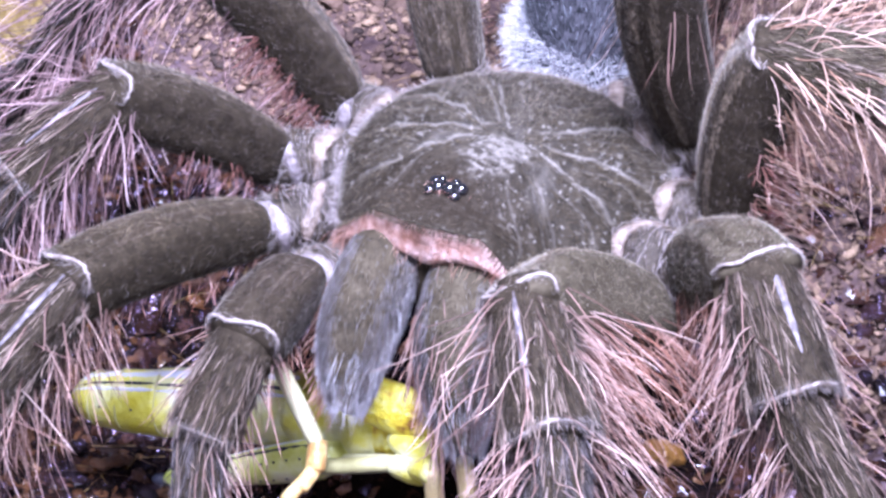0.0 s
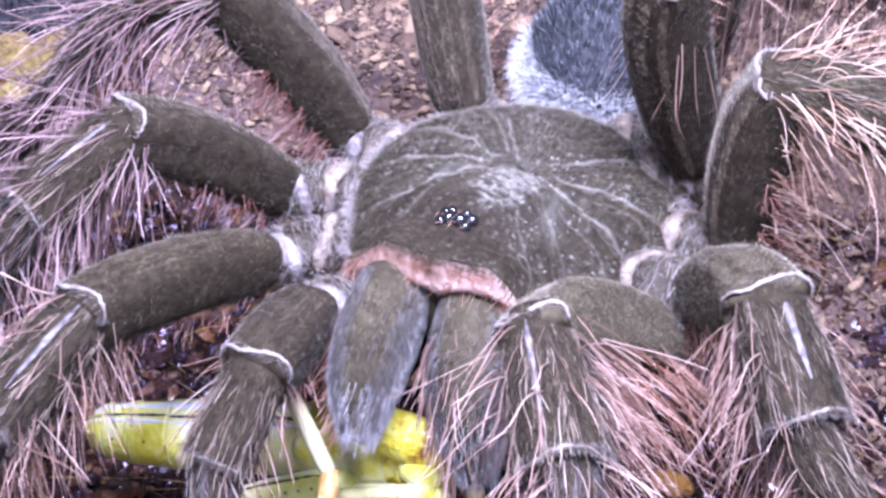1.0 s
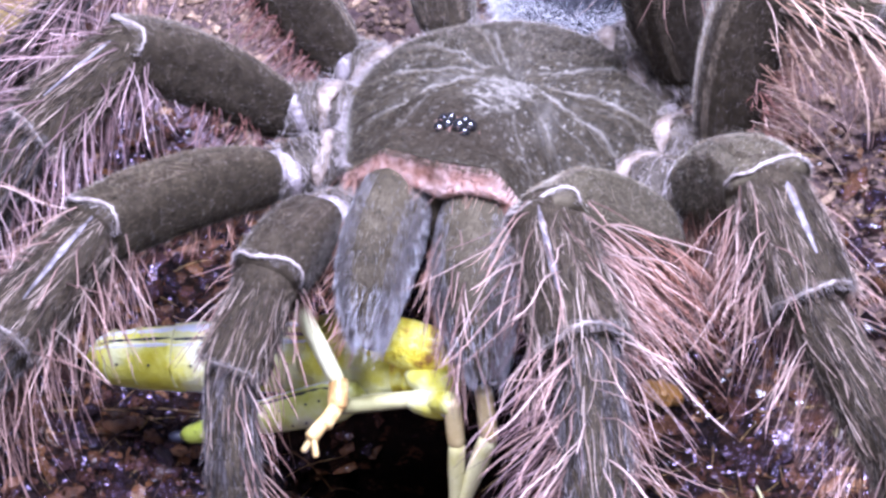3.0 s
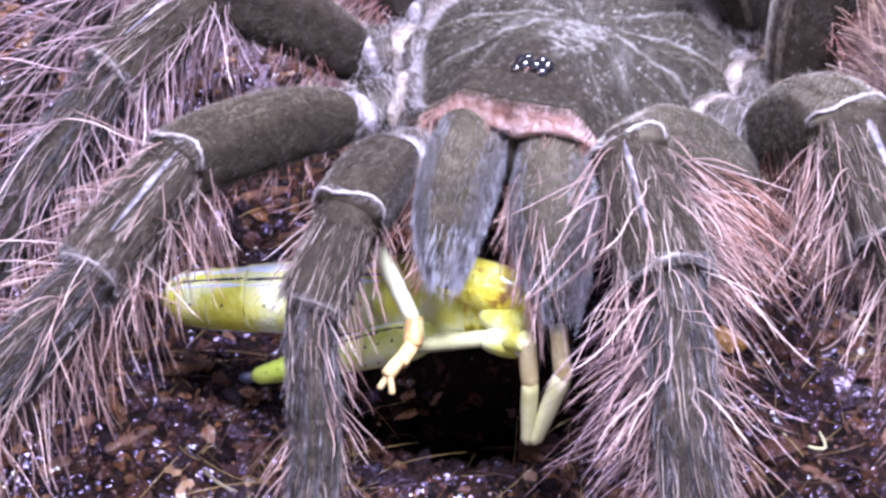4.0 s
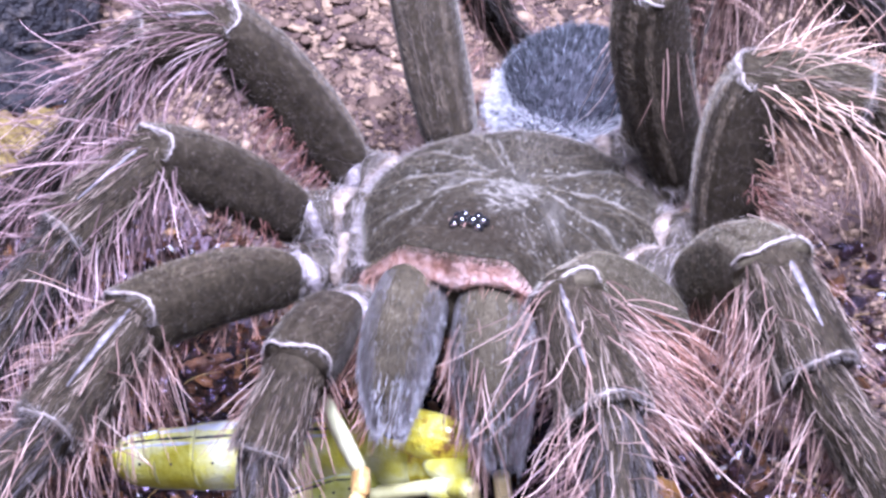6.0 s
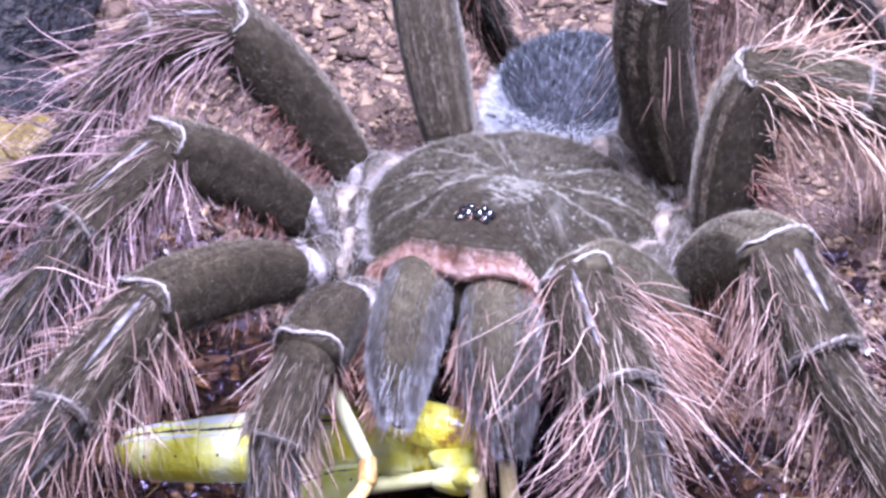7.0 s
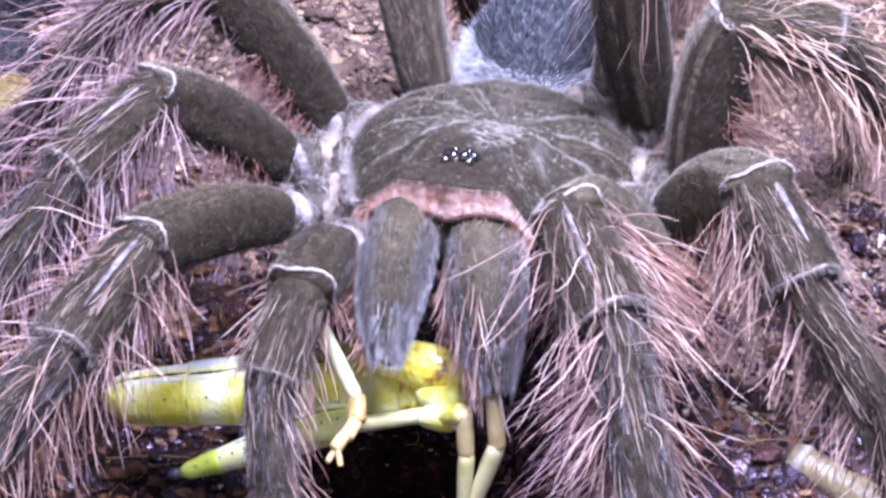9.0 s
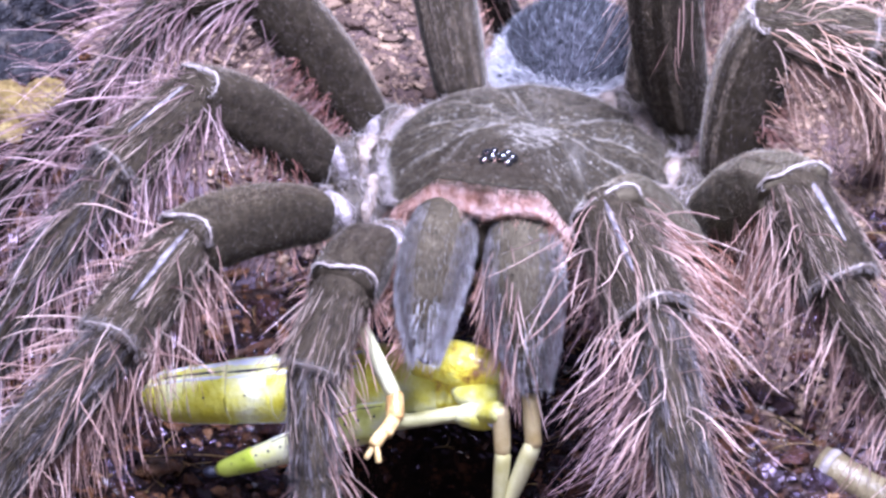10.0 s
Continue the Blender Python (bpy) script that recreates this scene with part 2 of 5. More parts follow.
class Limb:
    """A bowed, tapered limb of oval section between a and b."""

    def __init__(self, a, b, width, height, profile, bow=(0, 0, 0), up=(0, 0, 1), box=2.0, furrow=0.0, lip=0.0, hook=None):
        self.a, self.b, self.bow = np.array(a, float), np.array(b, float), np.array(bow, float)
        self.w, self.h, self.profile = width / 2, height / 2, np.array(profile, float)
        t = unit(self.b - self.a)
        self.side = unit(np.cross(t, up))
        self.upv = unit(np.cross(self.side, t))
        self.twist = float(RNG.uniform(0, 6.28))
        self.axis, self.length = t, np.linalg.norm(self.b - self.a)
        self.box, self.furrow, self.lip, self.hook = box, furrow, lip, t if hook is None else hook

    def place(self, u, phi, out=0.0):
        """phi 0 is the top, positive towards side."""
        u, phi = np.asarray(u, float), np.asarray(phi, float)
        c = self.a + np.multiply.outer(u, self.b - self.a) + np.multiply.outer(4 * u * (1 - u), self.bow)
        r = np.interp(u, self.profile[:, 0], self.profile[:, 1])
        s, h = np.sin(phi), np.cos(phi)
        c = c + (self.lip * np.clip((u - 0.7) / 0.3, 0, 1) ** 2 * np.maximum(h, -0.3))[..., None] * self.hook
        r = r * (np.abs(s) ** self.box + np.abs(h) ** self.box) ** (-1 / self.box)
        r = r * (1 + 0.022 * np.cos(3 * phi + self.twist) + 0.018 * np.cos(4 * phi + 2 * u + self.twist))
        r = r * (1 + self.furrow * np.cos(9 * phi + self.twist + 0.8 * u) * np.sin(np.pi * np.clip(u, 0, 1)))
        return c + (r * (self.w + out) * s)[..., None] * self.side + (r * (self.h + out) * h)[..., None] * self.upv

    def normal(self, u, phi):
        s, h = np.sin(phi), np.cos(phi)
        s, h = (np.sign(q) * np.abs(q) ** (self.box - 1) for q in (s, h))
        return unit((s / self.w)[..., None] * self.side + (h / self.h)[..., None] * self.upv)

    def mesh(self, nu=26, nv=28, wobble=0.02):
        u = np.linspace(0, 1, nu)
        U, P = np.meshgrid(u, np.linspace(0, 2 * np.pi, nv, endpoint=False), indexing="ij")
        v = self.place(U, P)
        v = v + self.normal(U, P) * (RNG.normal(0, wobble, U.shape + (1,)))
        v = v.reshape(-1, 3)
        ends = np.array([self.a, self.b])
        n = len(v)
        k = np.arange(nv)
        cap0 = np.stack([np.full(nv, n), (k + 1) % nv, k], 1)
        base = (nu - 1) * nv
        cap1 = np.stack([np.full(nv, n + 1), base + k, base + (k + 1) % nv], 1)
        return np.concatenate([v, ends]), [grid_faces(nu, nv), np.concatenate([cap0, cap1])]

    def band(self, u, phi0, phi1, thick, out=0.1, n=22):
        """A bead that lies across the limb at u."""
        phi = np.linspace(phi0, phi1, n)
        line = self.place(np.full(n, u) + 0.012 * np.sin(phi * 3), phi, out)
        line = line + RNG.normal(0, thick * 0.16, (n, 3))
        return tube(line, thick * (0.35 + 0.5 * np.sin(np.linspace(0, np.pi, n)) + RNG.uniform(-0.10, 0.10, n)), 8)

    def cuff(self, u, wide, phi0, phi1, swell, tilt=0.0, n=30, m=7):
        """A loose fold of skin round part of the limb, of uneven width."""
        phi = np.linspace(phi0, phi1, n)
        ends = np.sin(np.linspace(0.15, np.pi - 0.15, n))
        wid = wide * (0.35 + 0.65 * ends) * (1 + 0.25 * np.sin(3.1 * phi + self.twist) + RNG.normal(0, 0.13, n))
        mid = u + tilt * np.sin(phi) + 0.03 * np.sin(2 * phi + self.twist)
        k = np.linspace(-0.5, 0.5, m)
        U, P = mid[:, None] + wid[:, None] * k, np.repeat(phi[:, None], m, 1)
        lift = swell * np.cos(np.pi * k)[None] * (0.4 + 0.6 * ends[:, None]) + RNG.normal(0, 0.05, (n, m))
        top, low = self.place(U, P, lift + 0.12), self.place(U, P, -0.3)[:, ::-1]
        return np.concatenate([top, low], 1).reshape(-1, 3), [grid_faces(n, 2 * m)]

    def stripe(self, phi, u0, u1, width, out=0.05, n=14):
        u = np.linspace(u0, u1, n)
        wid = width * np.sin(np.linspace(0.25, np.pi - 0.1, n)) ** 0.7 * RNG.uniform(0.75, 1.2, n)
        rows = [self.place(u, phi + k * wid / (self.w + self.h) * 2, out - 0.10 * abs(k)) for k in (-1, -0.5, 0, 0.5, 1)]
        v = np.stack(rows, 1).reshape(-1, 3)
        return v, [grid_faces(n, 5, closed=False)[:, ::-1]]


def sleeve(a, b, width, folds, depth=0.07, nv=30):
    """A soft ringed sleeve of membrane between two hard segments."""
    n = folds * 6 + 1
    u = np.linspace(0, 1, n)
    r = (1 - depth * (0.5 + 0.5 * np.cos(u * folds * 2 * np.pi))) * np.sin(np.pi * (0.22 + 0.56 * u)) ** 0.5
    return Limb(a, b, width, width, list(zip(u, r))).mesh(n, nv, 0.13)


def tube(line, radius, nv=8):
    line = np.asarray(line, float)
    n = len(line)
    radius = np.broadcast_to(np.asarray(radius, float), (n,))
    t = unit(np.gradient(line, axis=0))
    ref = np.array([0.13, 0.21, 0.97])
    e1 = unit(np.cross(t, ref))
    e2 = np.cross(t, e1)
    ph = np.linspace(0, 2 * np.pi, nv, endpoint=False)
    v = line[:, None] + radius[:, None, None] * (np.cos(ph)[None, :, None] * e1[:, None] + np.sin(ph)[None, :, None] * e2[:, None])
    v = np.concatenate([v.reshape(-1, 3), line[:1], line[-1:]])
    k = np.arange(nv)
    m = n * nv
    caps = np.concatenate([np.stack([np.full(nv, m), (k + 1) % nv, k], 1), np.stack([np.full(nv, m + 1), m - nv + k, m - nv + (k + 1) % nv], 1)])
    return v, [grid_faces(n, nv), caps]


def blob(centre, radii, rot=0.0, nu=36, nv=48):
    el, ph = np.meshgrid(np.linspace(-np.pi / 2 + 0.02, np.pi / 2 - 0.02, nu), np.linspace(0, 2 * np.pi, nv, endpoint=False), indexing="ij")
    n = np.stack([np.cos(el) * np.cos(ph), np.cos(el) * np.sin(ph), np.sin(el)], -1)
    v = n * radii
    c, s = math.cos(rot), math.sin(rot)
    v = np.stack([v[..., 0] * c - v[..., 1] * s, v[..., 0] * s + v[..., 1] * c, v[..., 2]], -1) + centre
    return v.reshape(-1, 3), [grid_faces(nu, nv)]


def strands(root, way, length, radius, sag, segs, curl=0.0):
    """Tapered three-sided hairs: root + way * length, bent by sag."""
    root, way, sag = np.asarray(root, float), unit(way), np.asarray(sag, float)
    n = len(root)
    length, radius = np.broadcast_to(length, (n,)), np.broadcast_to(radius, (n,))
    e1 = unit(np.cross(way, RNG.normal(size=(n, 3))))
    e2 = np.cross(way, e1)
    wave = RNG.normal(0, 1, (n, 3)) * curl
    rings = []
    for k in range(segs):
        u = k / segs
        c = root + way * (length * u)[:, None] + (sag * u * u + wave * (4 * u * (1 - u) * (1 - 2 * u) + u * u)) * length[:, None]
        r = (radius * (1 - 0.65 * u))[:, None]
        for a in (0.0, 2.0944, 4.18879):
            rings.append(c + r * (math.cos(a) * e1 + math.sin(a) * e2))
    tip = root + way * length[:, None] + (sag + wave) * length[:, None]
    per = 3 * segs + 1
    v = np.stack(rings + [tip], 1).reshape(-1, 3)
    base = (np.arange(n) * per)[:, None]
    faces = []
    if segs > 1:
        q = np.array([(3 * k + j, 3 * k + (j + 1) % 3, 3 * k + 3 + (j + 1) % 3, 3 * k + 3 + j) for k in range(segs - 1) for j in range(3)])
        faces.append((base[:, :, None] + q[None]).reshape(-1, 4))
    t = np.array([(3 * (segs - 1) + j, 3 * (segs - 1) + (j + 1) % 3, per - 1) for j in range(3)])
    faces.append((base[:, :, None] + t[None]).reshape(-1, 3))
    return v, faces, np.tile(np.append(np.repeat(np.arange(segs) / segs, 3), 1.0), n)


def fur(limb, count, length, lean=1.4, radius=0.032, phi=(-math.pi, math.pi), u=(0.03, 0.97), pile=False):
    """Short velvet that lies towards the tip of the limb; a pile is shaded as one nap, by the limb's own form."""
    U, P = RNG.uniform(*u, count), RNG.uniform(*phi, count)
    n = limb.normal(U, P)
    way = n + lean * limb.axis + RNG.normal(0, 0.25, (count, 3))
    out = strands(limb.place(U, P), way, length * RNG.uniform(0.6, 1.3, count), radius, -0.15 * n, 1)
    if pile:
        nap = unit(n + RNG.normal(0, 0.22, (count, 3)))
        out = (*out, np.repeat(nap, 4, axis=0))
    return out


def setae(limb, count, length, lean=0.8, phi=(-math.pi, math.pi), u=(0.05, 0.98), radius=0.11, sag=0.3, spread=0.25, segs=7, lift=1.0, curl=0.05):
    """Long bristles with a bend."""
    U, P = RNG.uniform(*u, count), RNG.uniform(*phi, count)
    n = limb.normal(U, P)
    way = lift * n + lean * limb.axis + RNG.normal(0, spread, (count, 3))
    L = RNG.uniform(*length, count)
    bend = np.array([0, 0, -sag]) + RNG.normal(0, 0.09, (count, 3)) - 0.1 * n
    return strands(limb.place(U, P), way, L, radius * RNG.uniform(0.6, 1.25, count), bend, segs, curl)


def hanging(limb, count, length, way, phi=(math.pi - 1.2, math.pi + 1.2), u=(0.05, 0.98), radius=0.085, spread=0.20, bend=(0, 0, -0.26), curl=0.06):
    """Long hairs from the underside that all hang one way."""
    U, P = RNG.uniform(*u, count), RNG.uniform(*phi, count)
    d = np.asarray(way, float) + 0.25 * limb.normal(U, P) + RNG.normal(0, spread, (count, 3))
    sag = np.asarray(bend, float) + RNG.normal(0, 0.09, (count, 3))
    return strands(limb.place(U, P), d, RNG.uniform(*length, count), radius * RNG.uniform(0.6, 1.25, count), sag, 8, curl)


def combed(limb, count, length, rows=None, u=(0.0, 0.93), radius=0.04, lift=0.22, spread=0.10):
    """Hair that lies flat towards the tip, all round or gathered into lengthwise streaks."""
    U = RNG.uniform(*u, count)
    P = RNG.uniform(-math.pi, math.pi, count)
    if rows is not None:
        P = RNG.choice(np.asarray(rows), count) + RNG.normal(0, 0.055, count)
    n = limb.normal(U, P)
    way = limb.axis + lift * n + RNG.normal(0, spread, (count, 3))
    return strands(limb.place(U, P, 0.1), way, RNG.uniform(*length, count), radius * RNG.uniform(0.7, 1.2, count), -0.22 * n, 4, 0.02)


# ---- ground ----
def value_noise(x, y, cell, seed):
    r = np.random.default_rng(seed).uniform(-1, 1, (128, 128))
    fx, fy = x / cell, y / cell
    ix, iy = np.floor(fx).astype(int), np.floor(fy).astype(int)
    a, b = fx - ix, fy - iy
    a, b = a * a * (3 - 2 * a), b * b * (3 - 2 * b)
    g = lambda i, j: r[(ix + i) % 128, (iy + j) % 128]
    return (g(0, 0) * (1 - a) + g(1, 0) * a) * (1 - b) + (g(0, 1) * (1 - a) + g(1, 1) * a) * b


# Deep shaft put under the body so that the shade there goes black.
SHADE_PIT = (-3.0, 5.0, 12.5, 10.0, 12.0)


def ground_height(x, y):
    """Height of the substrate in millimetres: a wet hollow before the spider, a dry bank behind it, and a shaft added
    below the body to turn its shade black.
    """
    bank = np.clip((y - 34) / 30, 0, 1)
    bank = bank * bank * (3 - 2 * bank)
    z = 12 * bank + 2.0 * value_noise(x, y, 22, 1) + 1.3 * value_noise(x, y, 8, 2)
    shade_pit = np.exp(-(((x - SHADE_PIT[0]) / SHADE_PIT[2]) ** 2 + ((y - SHADE_PIT[1]) / np.where(y < SHADE_PIT[1], SHADE_PIT[4], SHADE_PIT[3])) ** 2) ** 1.7)
    z = z - 52 * shade_pit + 0.8 * value_noise(x, y, 3.1, 3) + 0.45 * value_noise(x, y, 1.3, 4)
    return z


def axis_steps(lo, hi, n0, n1, step):
    inner = np.arange(n0, n1, step)
    return np.concatenate([np.linspace(lo, n0 - step, 24), inner, np.linspace(n1, hi, 24)])


def substrate_mat():
    mat, tree, bsdf = nodes_of("substrate")
    coords = tree.nodes.new("ShaderNodeTexCoord")
    sep = tree.nodes.new("ShaderNodeSeparateXYZ")
    tree.links.new(coords.outputs["Object"], sep.inputs["Vector"])
    edge = tree.nodes.new("ShaderNodeMath")
    edge.operation = "MULTIPLY_ADD"
    tree.links.new(noise_tex(tree, 60, 4), edge.inputs[0])
    edge.inputs[1].default_value = 0.03
    west = tree.nodes.new("ShaderNodeMapRange")
    for k, v in (("From Min", -0.018), ("From Max", -0.058), ("To Min", 0.0), ("To Max", -0.034)):
        west.inputs[k].default_value = v
    tree.links.new(sep.outputs["X"], west.inputs["Value"])
    east = tree.nodes.new("ShaderNodeMapRange")
    for k, v in (("From Min", 0.032), ("From Max", 0.044), ("To Min", 0.0), ("To Max", 0.024)):
        east.inputs[k].default_value = v
    tree.links.new(sep.outputs["X"], east.inputs["Value"])
    lean = tree.nodes.new("ShaderNodeMath")
    tree.links.new(sep.outputs["Y"], lean.inputs[0])
    tree.links.new(east.outputs["Result"], lean.inputs[1])
    back = tree.nodes.new("ShaderNodeMath")
    tree.links.new(lean.outputs[0], back.inputs[0])
    tree.links.new(west.outputs["Result"], back.inputs[1])
    tree.links.new(back.outputs[0], edge.inputs[2])
    dry = tree.nodes.new("ShaderNodeMapRange")
    for k, v in (("From Min", 0.035), ("From Max", 0.062)):
        dry.inputs[k].default_value = v
    tree.links.new(edge.outputs[0], dry.inputs["Value"])
    wet = ramp(tree, [(0.38, (0.004, 0.003, 0.003)), (0.54, (0.014, 0.008, 0.006)), (0.66, (0.050, 0.020, 0.011)), (0.78, (0.10, 0.045, 0.022))], noise_tex(tree, 330, 6, 0.7))
    tan = ramp(tree, [(0.3, (0.022, 0.013, 0.010)), (0.5, (0.075, 0.048, 0.036)), (0.75, (0.16, 0.108, 0.080))], noise_tex(tree, 260, 6, 0.7))
    tree.links.new(mixed(tree, dry.outputs["Result"], wet, tan), bsdf.inputs["Base Color"])
    rough = tree.nodes.new("ShaderNodeMapRange")
    rough.inputs["To Min"].default_value, rough.inputs["To Max"].default_value = 0.17, 0.8
    tree.links.new(dry.outputs["Result"], rough.inputs["Value"])
    tree.links.new(rough.outputs["Result"], bsdf.inputs["Roughness"])
    bsdf.inputs["Specular IOR Level"].default_value = 0.5
    # Violet of the reflected surroundings, put into the specular colour.
    bsdf.inputs["Specular Tint"].default_value = (0.86, 0.69, 1.0, 1)
    bump(tree, bsdf, noise_tex(tree, 480, 2, 0.6), 0.8, 0.0014)
    return mat


def grain_mat(name, stops, rough, coat=0.0, relief=0.6, fine=1700, glint=(1, 1, 1)):
    mat, tree, bsdf = nodes_of(name)
    geo = tree.nodes.new("ShaderNodeNewGeometry")
    col = ramp(tree, stops, geo.outputs["Random Per Island"])
    tree.links.new(mixed(tree, 0.5, col, ramp(tree, [(0.3, (0.5, 0.45, 0.4)), (0.7, (1, 1, 1))], noise_tex(tree, 900, 4)), "MULTIPLY"), bsdf.inputs["Base Color"])
    bsdf.inputs["Roughness"].default_value = rough
    # Tints the highlights, standing in for coloured light on the wet crumbs.
    bsdf.inputs["Specular Tint"].default_value = (*glint, 1)
    bsdf.inputs["Coat Weight"].default_value = coat
    bsdf.inputs["Coat Roughness"].default_value = 0.06
    bump(tree, bsdf, noise_tex(tree, fine, 1.5, 0.6), relief, 0.0009)
    return mat


M_SOIL = substrate_mat()
M_CRUMB = grain_mat("wet_crumb", [(0.0, (0.006, 0.004, 0.004)), (0.45, (0.020, 0.010, 0.009)), (0.65, (0.032, 0.014, 0.010)), (0.90, (0.060, 0.026, 0.015)), (1.0, (0.12, 0.058, 0.030))], 0.12, 0.25, 0.9, 1700, (0.80, 0.66, 1.0))
M_HUSK = grain_mat("wet_husk", [(0.0, (0.030, 0.012, 0.006)), (0.5, (0.070, 0.029, 0.013)), (0.85, (0.15, 0.066, 0.028)), (1.0, (0.30, 0.18, 0.10))], 0.20, 0.3, 0.8, 1400)
M_FLAKE = grain_mat("dry_flake", [(0.0, (0.030, 0.017, 0.013)), (0.2, (0.100, 0.060, 0.044)), (0.6, (0.200, 0.130, 0.092)), (1.0, (0.36, 0.25, 0.165))], 0.8)
M_FIBRE = hair_mat("fibre", [(0.0, (0.05, 0.025, 0.012)), (0.5, (0.18, 0.10, 0.04)), (1.0, (0.50, 0.36, 0.14))], 0.4)

gx = axis_steps(-420, 420, -80, 80, 0.7)
gy = axis_steps(-380, 460, -75, 150, 0.8)
GX, GY = np.meshgrid(gx, gy, indexing="ij")
ground = part("ground", (np.stack([GX, GY, ground_height(GX, GY)], -1).reshape(-1, 3), [grid_faces(len(gx), len(gy), closed=False)]), M_SOIL)
tagged(ground, "dark wet coco-fibre substrate rising to a dry tan bank", kind="structure")

for wall_name, loc, size in (("wall_north", (0, 0.47, 0.22), (0.92, 0.02, 0.56)), ("wall_south", (0, -0.39, 0.22), (0.92, 0.02, 0.56)),
                             ("wall_east", (0.43, 0.04, 0.22), (0.02, 0.84, 0.56)), ("wall_west", (-0.43, 0.04, 0.22), (0.02, 0.84, 0.56))):
    bm = bmesh.new()
    bmesh.ops.create_cube(bm, size=1)
    bmesh.ops.scale(bm, vec=size, verts=bm.verts)
    bmesh.ops.translate(bm, vec=loc, verts=bm.verts)
    me = bpy.data.meshes.new(wall_name)
    bm.to_mesh(me)
    bm.free()
    tagged(part(wall_name, me, surface(wall_name, [(0.3, (0.10, 0.10, 0.11)), (0.7, (0.16, 0.16, 0.18))], 20, 0.6)), "plain dark wall of the terrarium", kind="structure")


def chunk_set(count, xr, yr, size, flat, seed, lift=0.3, dry=False):
    """Angular lumps with a few faces each, half sunk into the ground."""
    rng = np.random.default_rng(seed)
    t = (1 + 5 ** 0.5) / 2
    ico = unit(np.array([(-1, t, 0), (1, t, 0), (-1, -t, 0), (1, -t, 0), (0, -1, t), (0, 1, t), (0, -1, -t), (0, 1, -t), (t, 0, -1), (t, 0, 1), (-t, 0, -1), (-t, 0, 1)]))
    tri = np.array([(0, 11, 5), (0, 5, 1), (0, 1, 7), (0, 7, 10), (0, 10, 11), (1, 5, 9), (5, 11, 4), (11, 10, 2), (10, 7, 6), (7, 1, 8), (3, 9, 4), (3, 4, 2), (3, 2, 6), (3, 6, 8), (3, 8, 9), (4, 9, 5), (2, 4, 11), (6, 2, 10), (8, 6, 7), (9, 8, 1)])
    x, y = rng.uniform(*xr, count), rng.uniform(*yr, count)
    keep = np.hypot((x - SHADE_PIT[0]) / SHADE_PIT[2], (y - SHADE_PIT[1]) / np.where(y < SHADE_PIT[1], SHADE_PIT[4], SHADE_PIT[3])) > 0.95
    if dry:
        keep &= y - 0.85 * np.clip(-18 - x, 0, 40) + 2.0 * np.clip(x - 32, 0, 12) > 38
    x, y = x[keep], y[keep]
    count = len(x)
    s = size[0] * (size[1] / size[0]) ** rng.uniform(0, 1, count) ** 1.6
    v = ico[None] * rng.uniform(0.6, 1.25, (count, 12, 1))
    v = v * np.stack([s * rng.uniform(0.7, 2.4, count), s, s * flat * rng.uniform(0.6, 1.4, count)], -1)[:, None]
    a, b = rng.uniform(0, 2 * np.pi, count), rng.normal(0, 0.5, count)
    ca, sa, cb, sb = (f(q)[:, None] for q in (a, b) for f in (np.cos, np.sin))
    X, Y, Z = v[..., 0], v[..., 1], v[..., 2]
    X, Z = X * cb + Z * sb, Z * cb - X * sb
    X, Y = X * ca - Y * sa, X * sa + Y * ca
    v = np.stack([X, Y, Z], -1) + np.stack([x, y, ground_height(x, y) + lift * s * flat], -1)[:, None]
    return v.reshape(-1, 3), [(np.arange(count)[:, None, None] * 12 + tri[None]).reshape(-1, 3)]


tagged(part("substrate_crumbs", joined(chunk_set(3800, (-75, 75), (-60, 52), (0.4, 1.2), 0.55, 11, 0.1), chunk_set(8000, (-75, 75), (-60, 52), (0.15, 0.7), 0.7, 15), chunk_set(1100, (-75, 75), (-60, 52), (0.9, 2.2), 0.5, 19, 0.1), chunk_set(2600, (-85, -42), (44, 74), (0.3, 1.3), 0.7, 31)), M_CRUMB, smooth=False), "wet dark brown crumbs of coco substrate", "substrate", kind="stuff")
tagged(part("husk_flakes", joined(chunk_set(2500, (-75, 20), (-60, 52), (0.35, 1.2), 0.32, 17, 0.5), chunk_set(420, (20, 75), (-60, 52), (0.35, 1.1), 0.32, 39, 0.5), chunk_set(110, (-75, 75), (-60, 52), (0.7, 1.2), 0.40, 37, 0.4), chunk_set(1600, (-85, -42), (40, 74), (0.4, 1.3), 0.5, 33, 0.5)), M_HUSK, smooth=False), "wet red-brown flakes of coco husk", "substrate", kind="stuff")
tagged(part("dry_flakes", joined(chunk_set(1200, (-85, 85), (64, 135), (0.8, 1.9), 0.45, 16, 0.5, dry=True), chunk_set(2500, (32, 85), (8, 42), (0.2, 0.8), 0.4, 22, dry=True), chunk_set(16000, (-85, 85), (40, 135), (0.25, 0.95), 0.4, 12, dry=True), chunk_set(30000, (-85, 85), (38, 135), (0.12, 0.4), 0.5, 14, dry=True)), M_FLAKE), "dry tan flakes of coco husk on the bank", "substrate", kind="stuff")


def loose_fibres(count, xr, yr, length, seed):
    rng = np.random.default_rng(seed)
    x, y = rng.uniform(*xr, count), rng.uniform(*yr, count)
    a = rng.uniform(0, 2 * np.pi, count)
    way = np.stack([np.cos(a), np.sin(a), rng.uniform(0.0, 0.35, count)], -1)
    bend = np.stack([rng.normal(0, 0.35, count), rng.normal(0, 0.35, count), -rng.uniform(0.1, 0.4, count)], -1)
    return strands(np.stack([x, y, ground_height(x, y) + 0.4], -1), way, rng.uniform(*length, count), rng.uniform(0.03, 0.09, count), bend, 6)


